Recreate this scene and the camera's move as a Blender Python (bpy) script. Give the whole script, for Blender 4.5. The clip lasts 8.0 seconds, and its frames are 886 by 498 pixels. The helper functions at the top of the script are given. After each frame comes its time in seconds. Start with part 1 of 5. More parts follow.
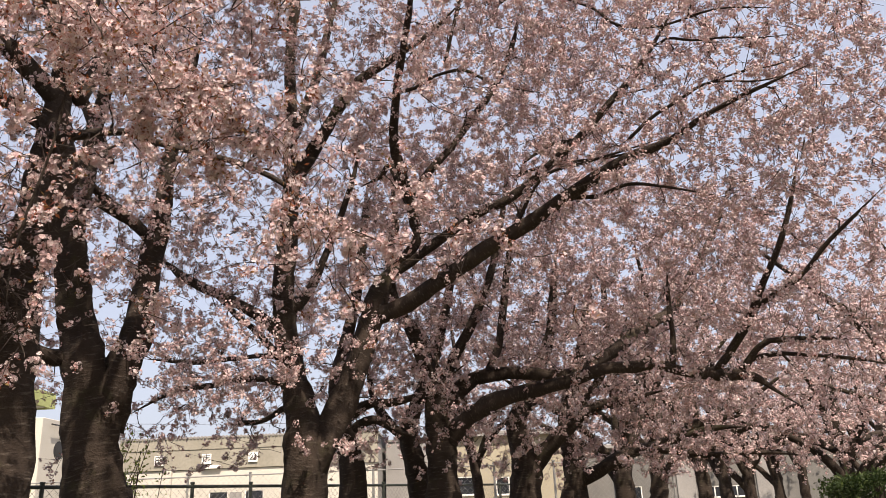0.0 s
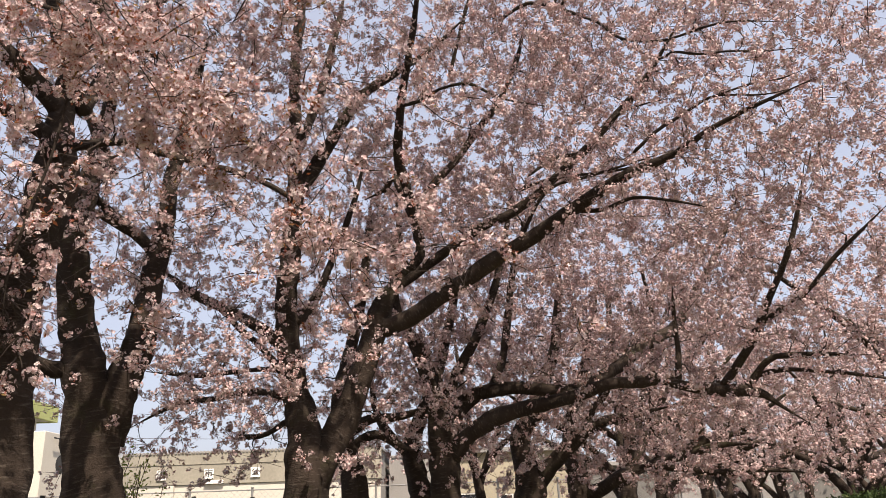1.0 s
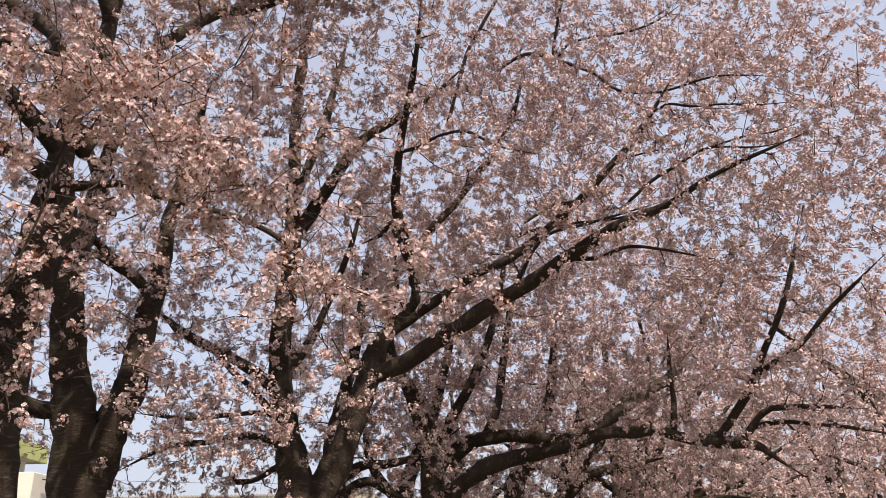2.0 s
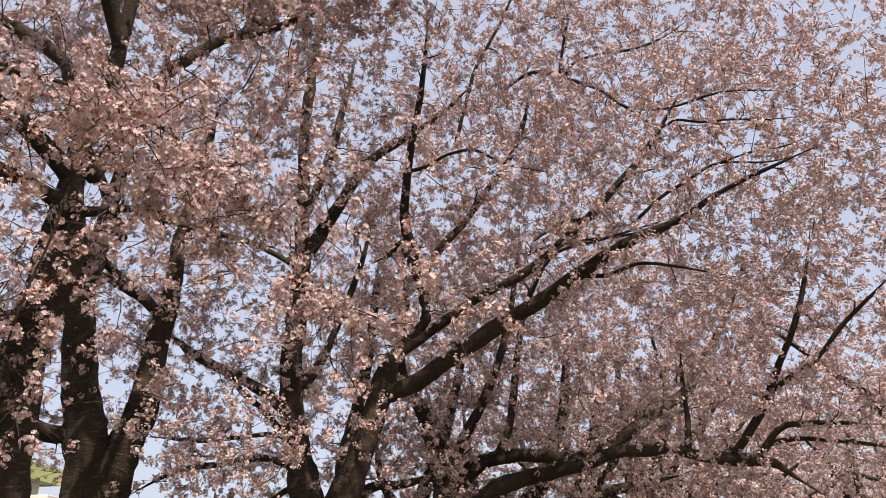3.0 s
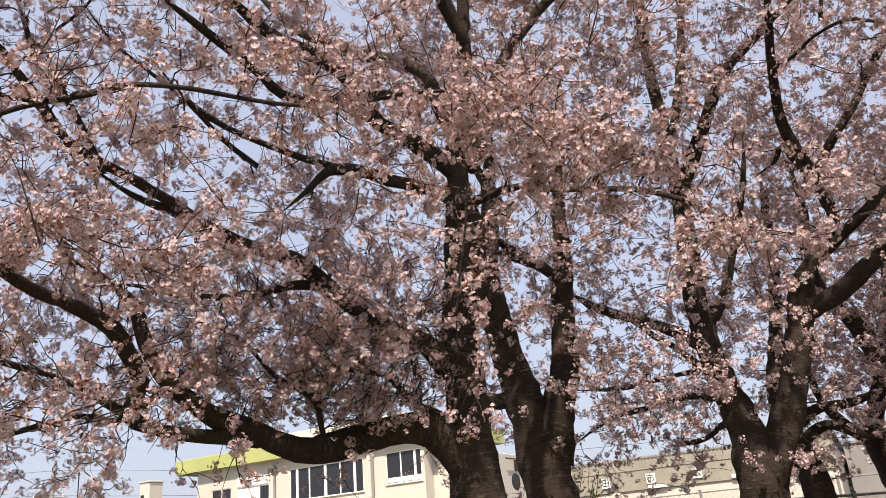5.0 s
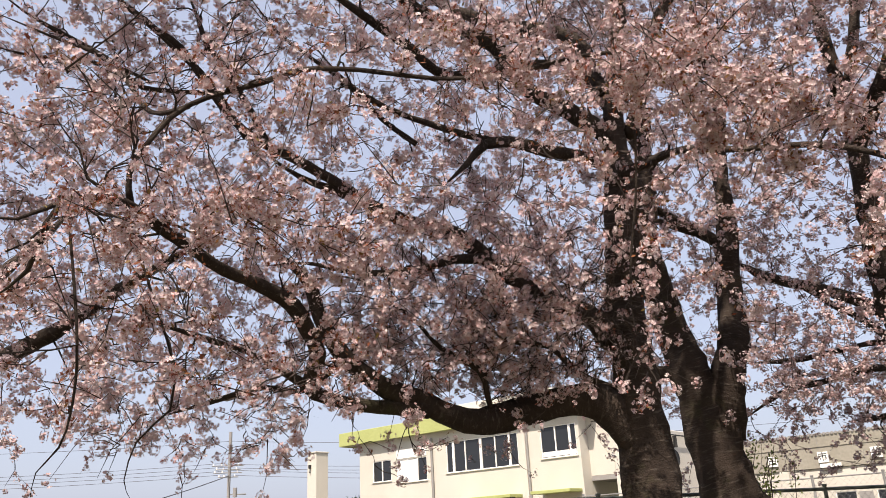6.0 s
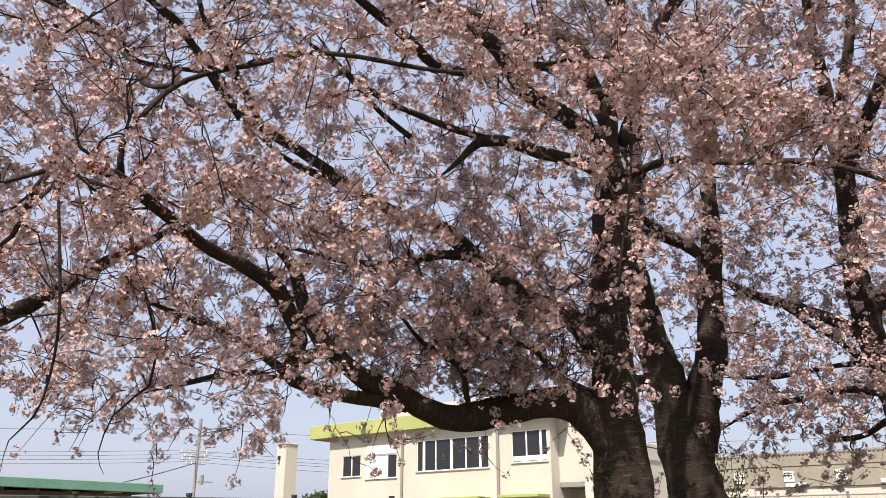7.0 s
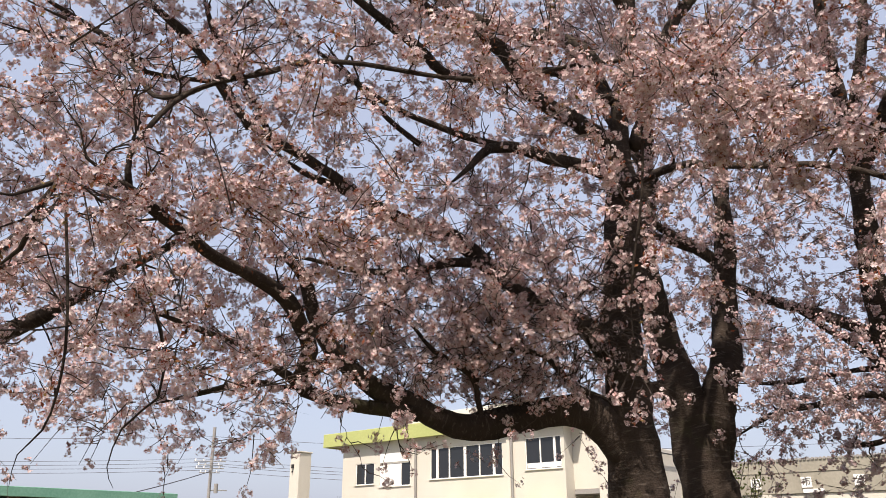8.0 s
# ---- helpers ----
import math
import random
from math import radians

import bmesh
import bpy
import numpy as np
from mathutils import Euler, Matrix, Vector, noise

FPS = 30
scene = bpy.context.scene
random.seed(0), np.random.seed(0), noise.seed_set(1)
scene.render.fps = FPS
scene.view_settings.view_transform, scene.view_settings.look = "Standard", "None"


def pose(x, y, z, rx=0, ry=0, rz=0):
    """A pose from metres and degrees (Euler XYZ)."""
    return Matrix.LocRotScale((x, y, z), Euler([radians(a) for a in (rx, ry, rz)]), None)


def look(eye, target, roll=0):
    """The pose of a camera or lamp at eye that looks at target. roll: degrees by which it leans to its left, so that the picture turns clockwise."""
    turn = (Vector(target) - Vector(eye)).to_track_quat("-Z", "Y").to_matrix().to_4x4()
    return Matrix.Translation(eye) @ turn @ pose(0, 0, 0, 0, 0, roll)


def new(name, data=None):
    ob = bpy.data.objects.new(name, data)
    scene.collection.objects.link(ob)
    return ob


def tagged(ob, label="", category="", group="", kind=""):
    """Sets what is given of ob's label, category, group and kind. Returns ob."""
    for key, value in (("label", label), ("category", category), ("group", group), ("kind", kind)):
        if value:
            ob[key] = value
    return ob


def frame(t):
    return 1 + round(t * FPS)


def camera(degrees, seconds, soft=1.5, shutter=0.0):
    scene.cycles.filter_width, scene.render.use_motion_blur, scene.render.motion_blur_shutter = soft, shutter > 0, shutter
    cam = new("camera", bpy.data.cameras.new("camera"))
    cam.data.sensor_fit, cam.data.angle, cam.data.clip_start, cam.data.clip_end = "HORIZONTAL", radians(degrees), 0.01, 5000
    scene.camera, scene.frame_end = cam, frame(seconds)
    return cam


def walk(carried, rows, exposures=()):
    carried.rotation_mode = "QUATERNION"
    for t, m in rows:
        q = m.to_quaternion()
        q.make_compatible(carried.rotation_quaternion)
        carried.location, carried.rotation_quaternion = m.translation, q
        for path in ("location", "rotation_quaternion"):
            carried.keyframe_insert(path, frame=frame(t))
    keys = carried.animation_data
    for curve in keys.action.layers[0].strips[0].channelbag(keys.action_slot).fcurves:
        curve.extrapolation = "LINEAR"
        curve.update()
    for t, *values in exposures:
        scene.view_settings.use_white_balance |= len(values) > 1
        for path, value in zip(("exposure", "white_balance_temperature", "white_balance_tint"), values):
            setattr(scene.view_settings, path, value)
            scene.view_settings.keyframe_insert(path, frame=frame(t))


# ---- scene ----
from mathutils import kdtree

# ---- camera ----
cam = camera(58.9, 8.0, soft=0.6)
# seconds, eye, turn
ROWS = [
    (0.0, -0.000, 0.000, 1.500, 108.01, 2.30, -0.00),
    (0.5, 0.014, 0.039, 1.487, 108.09, 2.32, 0.53),
    (1.0, 0.011, 0.050, 1.491, 109.14, 1.97, 0.25),
    (1.5, 0.029, 0.034, 1.487, 110.91, 1.20, -0.28),
    (3.0, 0.066, 0.025, 1.525, 113.61, 1.49, 0.86),
    (3.5, 0.025, 0.038, 1.530, 113.08, 2.55, 6.66),
    (4.0, 0.004, 0.030, 1.555, 112.37, 3.67, 13.12),
    (4.5, -0.009, 0.044, 1.555, 111.91, 4.23, 21.73),
    (5.0, -0.083, 0.022, 1.578, 111.07, 4.71, 30.65),
    (5.2, -0.120, 0.017, 1.583, 110.43, 4.49, 34.00),
    (6.3, -0.229, -0.047, 1.557, 110.37, 2.05, 42.13),
    (6.5, -0.248, -0.058, 1.554, 110.57, 1.00, 41.49),
    (7.0, -0.243, -0.033, 1.533, 109.99, 0.01, 38.78),
    (7.5, -0.258, -0.012, 1.555, 109.56, 0.10, 37.35),
    (8.0, -0.257, -0.001, 1.554, 110.47, 0.25, 39.78),
]
walk(cam, [(t, pose(x, y, z, rx, ry, rz)) for t, x, y, z, rx, ry, rz in ROWS], [(0.0, 0.89, 7200.0, 14.0), (3.0, 0.84, 7150.0, 14.0), (5.0, 0.84, 6950.0, 14.0), (8.0, 0.79, 6850.0, 13.0)])

# ---- light ----
SUN_ELEVATION, SUN_AZIMUTH = 56.0, 158.0     # degrees; azimuth clockwise from +y
world = bpy.data.worlds.new("sky")
scene.world = world
world.use_nodes = True
sky = world.node_tree.nodes.new("ShaderNodeTexSky")
sky.sky_type, sky.sun_disc = "NISHITA", False
sky.sun_elevation, sky.sun_rotation = radians(SUN_ELEVATION), radians(SUN_AZIMUTH)
sky.air_density, sky.dust_density, sky.ozone_density = 1.0, 3.5, 1.0
veil = world.node_tree.nodes.new("ShaderNodeMix")        # thin bright haze over the whole sky
veil.data_type = "RGBA"
veil.inputs[0].default_value = 0.74
veil.inputs[7].default_value = (2.25, 2.52, 3.25, 1)
world.node_tree.links.new(sky.outputs[0], veil.inputs[6])
world.node_tree.links.new(veil.outputs[2], world.node_tree.nodes["Background"].inputs[0])
world.node_tree.nodes["Background"].inputs[1].default_value = 0.15

sun_data = bpy.data.lights.new("sun", "SUN")
sun_data.energy, sun_data.angle, sun_data.color = 4.7, radians(0.6), (1.0, 0.92, 0.82)
sun = new("sun", sun_data)
sun.matrix_world = look((0, 0, 40), Vector((0, 0, 40)) - 30 * Vector((
    math.sin(radians(SUN_AZIMUTH)) * math.cos(radians(SUN_ELEVATION)),
    math.cos(radians(SUN_AZIMUTH)) * math.cos(radians(SUN_ELEVATION)),
    math.sin(radians(SUN_ELEVATION)))))


# ---- materials ----
class Nodes:
    """A short way to wire a node material."""

    def __init__(self, name):
        self.mat = bpy.data.materials.new(name)
        self.mat.use_nodes = True
        self.tree = self.mat.node_tree
        self.bsdf = self.tree.nodes["Principled BSDF"]
        self.out = self.tree.nodes["Material Output"]

    def add(self, kind, **sockets):
        node = self.tree.nodes.new(kind)
        for key, value in sockets.items():
            self.put(node.inputs[key.replace("_", " ")], value)
        return node

    def put(self, socket, value):
        if isinstance(value, bpy.types.NodeSocket):
            self.tree.links.new(value, socket)
        else:
            socket.default_value = value

    def coords(self, scale=(1, 1, 1), kind="Object"):
        tc = self.add("ShaderNodeTexCoord")
        mp = self.add("ShaderNodeMapping", Vector=tc.outputs[kind], Scale=scale)
        return mp.outputs[0]

    def noise(self, vec, scale, detail=4.0, rough=0.6):
        return self.add("ShaderNodeTexNoise", Vector=vec, Scale=scale, Detail=detail, Roughness=rough).outputs[0]

    def ramp(self, fac, *stops):
        node = self.add("ShaderNodeValToRGB", Fac=fac)
        els = node.color_ramp.elements
        while len(els) < len(stops):
            els.new(0.5)
        for e, (p, c) in zip(els, stops):
            e.position, e.color = p, (*c, 1)
        return node.outputs[0]

    def mix(self, fac, a, b, mode="MIX"):
        node = self.tree.nodes.new("ShaderNodeMix")
        node.data_type, node.blend_type = "RGBA", mode
        for i, v in ((0, fac), (6, a), (7, b)):
            self.put(node.inputs[i], (*v, 1) if isinstance(v, tuple) else v)
        return node.outputs[2]

    def bump(self, height, strength=0.5, distance=0.01):
        node = self.add("ShaderNodeBump", Height=height, Strength=strength, Distance=distance)
        self.tree.links.new(node.outputs[0], self.bsdf.inputs["Normal"])

    def done(self, colour, rough=0.8, metal=0.0):
        self.put(self.bsdf.inputs["Base Color"], (*colour, 1) if isinstance(colour, tuple) else colour)
        self.put(self.bsdf.inputs["Roughness"], rough)
        self.put(self.bsdf.inputs["Metallic"], metal)
        return self.mat


def plain_material(name, a, b, scale=3.0, rough=0.8, metal=0.0, bump=0.3, depth=0.004, fine=40.0):
    """A surface whose colour drifts between a and b, with fine grain and relief."""
    n = Nodes(name)
    vec = n.coords()
    big, small = n.noise(vec, scale, 5.0), n.noise(vec, fine, 3.0)
    blend = n.add("ShaderNodeMath", Value=big)
    blend.operation = "ADD"
    n.put(blend.inputs[1], small)
    half = n.add("ShaderNodeMath", Value=blend.outputs[0])
    half.operation = "MULTIPLY"
    half.inputs[1].default_value = 0.5
    col = n.ramp(half.outputs[0], (0.36, a), (0.64, b))
    n.bump(half.outputs[0], bump, depth)
    return n.done(col, rough, metal)


def bark_material():
    """Dark cherry bark with cross-running lenticels."""
    n = Nodes("cherry_bark")
    obj = n.coords()
    big = n.noise(obj, 2.2, 5.0)
    bands = n.noise(n.coords((9.0, 34.0, 1.0), "UV"), 1.0, 4.0, 0.65)
    crack = n.noise(n.coords((14.0, 9.0, 1.0), "UV"), 1.0, 5.0, 0.7)
    col = n.ramp(big, (0.3, (0.019, 0.0135, 0.0105)), (0.7, (0.046, 0.034, 0.027)))
    streak = n.ramp(bands, (0.55, (0, 0, 0)), (0.70, (0.8, 0.8, 0.8)))
    col = n.mix(streak, col, (0.105, 0.088, 0.074))
    moss = n.ramp(n.noise(obj, 1.3, 6.0, 0.7), (0.56, (0, 0, 0)), (0.72, (0.55, 0.55, 0.55)))
    col = n.mix(moss, col, (0.050, 0.054, 0.020))
    height = n.mix(0.5, bands, crack)
    grit = n.noise(obj, 55.0, 4.0, 0.7)
    n.bump(n.mix(0.35, height, grit), 1.0, 0.03)
    n.bsdf.inputs["Specular IOR Level"].default_value = 0.2
    return n.done(col, 0.95)


def thin_material(name, a, b, c, through_light=0.4, rough=0.6):
    """A petal or leaf that also glows with the light behind it; the tint varies from piece to piece."""
    n = Nodes(name)
    geo = n.add("ShaderNodeNewGeometry")
    col = n.ramp(geo.outputs["Random Per Island"], (0.0, a), (0.5, b), (1.0, c))
    patch = n.noise(n.coords(), 0.9, 3.0)
    tint = n.ramp(patch, (0.35, (0.90, 0.86, 0.85)), (0.65, (1.0, 1.0, 1.0)))
    col = n.mix(1.0, col, tint, "MULTIPLY")
    n.done(col, rough)
    n.bsdf.inputs["Specular IOR Level"].default_value = 0.25
    glow = n.add("ShaderNodeBsdfTranslucent", Color=col)
    both = n.add("ShaderNodeMixShader", Fac=through_light)
    n.tree.links.new(n.bsdf.outputs[0], both.inputs[1])
    n.tree.links.new(glow.outputs[0], both.inputs[2])
    n.tree.links.new(both.outputs[0], n.out.inputs[0])
    return n.mat


BARK = bark_material()
TWIG = plain_material("twig_bark", (0.020, 0.013, 0.010), (0.050, 0.034, 0.027), 8.0, 0.85)
PETAL = thin_material("petal", (0.545, 0.475, 0.472), (0.52, 0.41, 0.41), (0.485, 0.315, 0.32), 0.14)
CALYX = thin_material("calyx", (0.30, 0.08, 0.07), (0.36, 0.12, 0.08), (0.26, 0.10, 0.06), 0.2)
BRONZE = thin_material("young_leaf", (0.18, 0.050, 0.028), (0.235, 0.085, 0.038), (0.17, 0.125, 0.04), 0.35)
GREEN = thin_material("green_leaf", (0.022, 0.042, 0.011), (0.036, 0.066, 0.016), (0.07, 0.10, 0.028), 0.25)

FRESH = thin_material("fresh_leaf", (0.10, 0.15, 0.033), (0.15, 0.20, 0.048), (0.21, 0.235, 0.08), 0.4)


# ---- meshes ----
def mesh_of(name, verts, loops, sizes, mats, slots=None, uvs=None, smooth=False):
    """A mesh from flat arrays: places, the corners of all faces in one row, the corners of each face."""
    me = bpy.data.meshes.new(name)
    verts, loops, sizes = np.asarray(verts, np.float32).reshape(-1, 3), np.asarray(loops, np.int32).ravel(), np.asarray(sizes, np.int32)
    me.vertices.add(len(verts))
    me.vertices.foreach_set("co", verts.ravel())
    me.loops.add(len(loops))
    me.loops.foreach_set("vertex_index", loops)
    me.polygons.add(len(sizes))
    me.polygons.foreach_set("loop_start", np.concatenate([[0], np.cumsum(sizes)[:-1]]).astype(np.int32))
    if slots is not None:
        me.polygons.foreach_set("material_index", np.asarray(slots, np.int32))
    me.polygons.foreach_set("use_smooth", np.full(len(sizes), smooth))
    for m in mats:
        me.materials.append(m)
    if uvs is not None:
        layer = me.uv_layers.new(name="UVMap")
        layer.data.foreach_set("uv", np.asarray(uvs, np.float32).ravel())
    me.update(calc_edges=True)
    return me


def unit(v):
    return v / np.maximum(np.linalg.norm(v, axis=-1, keepdims=True), 1e-9)


def tubes(paths, radii, sides, rough=0.0, rng=None):
    """Tapered tubes along paths (n, k, 3) with radii (n, k): verts, loops, sizes, uvs."""
    n, k, _ = paths.shape
    tang = unit(np.gradient(paths, axis=1))
    ref = np.where(np.abs(tang[:, :1, 2:3]) > 0.9, np.array([1.0, 0, 0]), np.array([0, 0, 1.0]))
    a = unit(np.cross(tang, np.broadcast_to(ref, tang.shape)))
    b = np.cross(tang, a)
    ang = np.arange(sides) * 2 * np.pi / sides
    r = np.repeat(radii[:, :, None], sides, 2)
    if rough:
        lump = rng.normal(0, 1, (n, k, sides))
        lump = (lump + np.roll(lump, 1, 2) + np.roll(lump, 1, 1) + np.roll(lump, -1, 1)) / 4
        lobes = 0.7 * np.sin(2 * ang + rng.uniform(0, 6)) + 0.5 * np.sin(3 * ang + rng.uniform(0, 6))
        r = r * (1 + rough * lump + rough * 0.6 * lobes[None, None, :])
    verts = paths[:, :, None] + r[..., None] * (np.cos(ang)[None, None, :, None] * a[:, :, None] + np.sin(ang)[None, None, :, None] * b[:, :, None])
    i = np.arange(n)[:, None, None] * k * sides
    j = np.arange(k - 1)[None, :, None] * sides
    s, s2 = np.arange(sides)[None, None], (np.arange(sides)[None, None] + 1) % sides
    quads = np.stack([i + j + s, i + j + s2, i + j + sides + s2, i + j + sides + s], -1)
    length = np.concatenate([np.zeros((n, 1)), np.cumsum(np.linalg.norm(np.diff(paths, axis=1), axis=2), 1)], 1)
    v0 = np.broadcast_to(length[:, :-1, None], (n, k - 1, sides))
    v1 = np.broadcast_to(length[:, 1:, None], (n, k - 1, sides))
    u0 = np.broadcast_to(s / sides, v0.shape)
    u1 = u0 + 1 / sides
    uvs = np.stack([u0, v0, u1, v0, u1, v1, u0, v1], -1)
    return verts.reshape(-1, 3), quads.reshape(-1), np.full(quads.size // 4, 4), uvs.reshape(-1, 2)


def smooth_path(points, step):
    """A Catmull-Rom line through (x, y, z, r) points, cut about every step metres."""
    p = np.asarray(points, float)
    p = np.vstack([2 * p[0] - p[1], p, 2 * p[-1] - p[-2]])
    out = []
    for a, b, c, d in zip(p[:-3], p[1:-2], p[2:-1], p[3:]):
        n = max(2, int(np.linalg.norm(c[:3] - b[:3]) / step))
        t = np.linspace(0, 1, n, endpoint=False)[:, None]
        out.append(0.5 * (2 * b + (c - a) * t + (2 * a - 5 * b + 4 * c - d) * t ** 2 + (3 * b - a - 3 * c + d) * t ** 3))
    out.append(p[-2:-1])
    out = np.vstack(out)
    out[:, 3] = np.maximum(out[:, 3], 0.004)
    return out


def flowers(centres, normals, radius, level, rng):
    """Cherry flowers. level 2: five folded petals on a calyx; 0: a ring of small petals; -1: a folded pair of petals."""
    n = len(centres)
    ref = unit(rng.normal(0, 1, (n, 3)))
    a = unit(np.cross(normals, ref))
    b = np.cross(normals, a)
    ang = np.arange(5) * 2 * np.pi / 5

    def ring(angles, dist, lift):
        return centres[:, None] + radius[:, None, None] * (dist * (np.cos(angles)[None, :, None] * a[:, None] + np.sin(angles)[None, :, None] * b[:, None]) + lift * normals[:, None])

    if level < 0:
        v = ring(np.arange(4) * 1.5708, 1.0, np.array([0.32, -0.08, 0.32, -0.08])[None, :, None])
        return v.reshape(-1, 3), np.arange(4 * n), np.full(n, 4), np.zeros(n, int)
    if level < 2:
        cup = rng.uniform(0.1, 0.5, (n, 1, 1))
        v = np.concatenate([centres[:, None], ring(np.repeat(np.arange(4) * 1.5708, 2) + np.tile([-0.56, 0.56], 4), 1.0, cup)], 1)
        base = np.arange(n)[:, None, None] * 9
        f = np.stack([np.zeros(4, int), 1 + 2 * np.arange(4), 2 + 2 * np.arange(4)], 1)[None]
        return v.reshape(-1, 3), (base + f).ravel(), np.full(n * 4, 3), np.zeros(n * 4, int)
    cup = rng.uniform(0.15, 0.5, (n, 1, 1))
    v = np.concatenate([ring(ang, 0.08, 0.0), ring(ang - 0.50, 0.72, cup * 0.8), ring(ang, 1.04, cup), ring(ang + 0.50, 0.72, cup * 0.8),
                        ring(np.array([0, 2.1, 4.2]), 0.16, -0.1), centres[:, None] - radius[:, None, None] * 0.75 * normals[:, None]], 1)
    base = np.arange(n)[:, None] * 24
    k = np.arange(5)
    petals = np.stack([k, 5 + k, 10 + k, 15 + k], 1).ravel()
    cone = np.array([20, 21, 23, 21, 22, 23, 22, 20, 23])
    loops = np.concatenate([base + petals, base + cone], 1).ravel()
    sizes = np.tile(np.array([4] * 5 + [3] * 3), n)
    slots = np.tile(np.array([0] * 5 + [1] * 3), n)
    return v.reshape(-1, 3), loops, sizes, slots


def leaves(centres, length, rng):
    """Small folded leaves, two triangles each."""
    n = len(centres)
    d = unit(rng.normal(0, 1, (n, 3)) + np.array([0, 0, 0.4]))
    w = unit(np.cross(d, rng.normal(0, 1, (n, 3))))
    up = np.cross(d, w)
    ln = length[:, None]
    v = np.stack([centres, centres + ln * (0.5 * d + 0.22 * w + 0.06 * up), centres + ln * d, centres + ln * (0.5 * d - 0.22 * w + 0.06 * up)], 1)
    base = np.arange(n)[:, None] * 4
    return v.reshape(-1, 3), (base + np.array([0, 1, 2, 0, 2, 3])).ravel(), np.full(n * 2, 3), np.zeros(n * 2, int)


def stack(parts):
    """Joins (verts, loops, sizes, slots) bundles into one."""
    vs, ls, ss, ms, at = [], [], [], [], 0
    for v, l, s, m in parts:
        vs.append(v), ls.append(l + at), ss.append(s), ms.append(m)
        at += len(v)
    return np.concatenate(vs), np.concatenate(ls), np.concatenate(ss), np.concatenate(ms)


def part(name, me, parent, label="", kind=""):
    ob = new(name, me)
    ob.parent = parent
    return tagged(ob, label=label, kind=kind)


# ---- trees ----
OPEN = Vector((-0.1, 0.0, 1.5))          # the clearing that the path crosses
CLEAR = 2.9                              # metres round it that stay free of branches
KNEES = 7                                # points along a grown branch


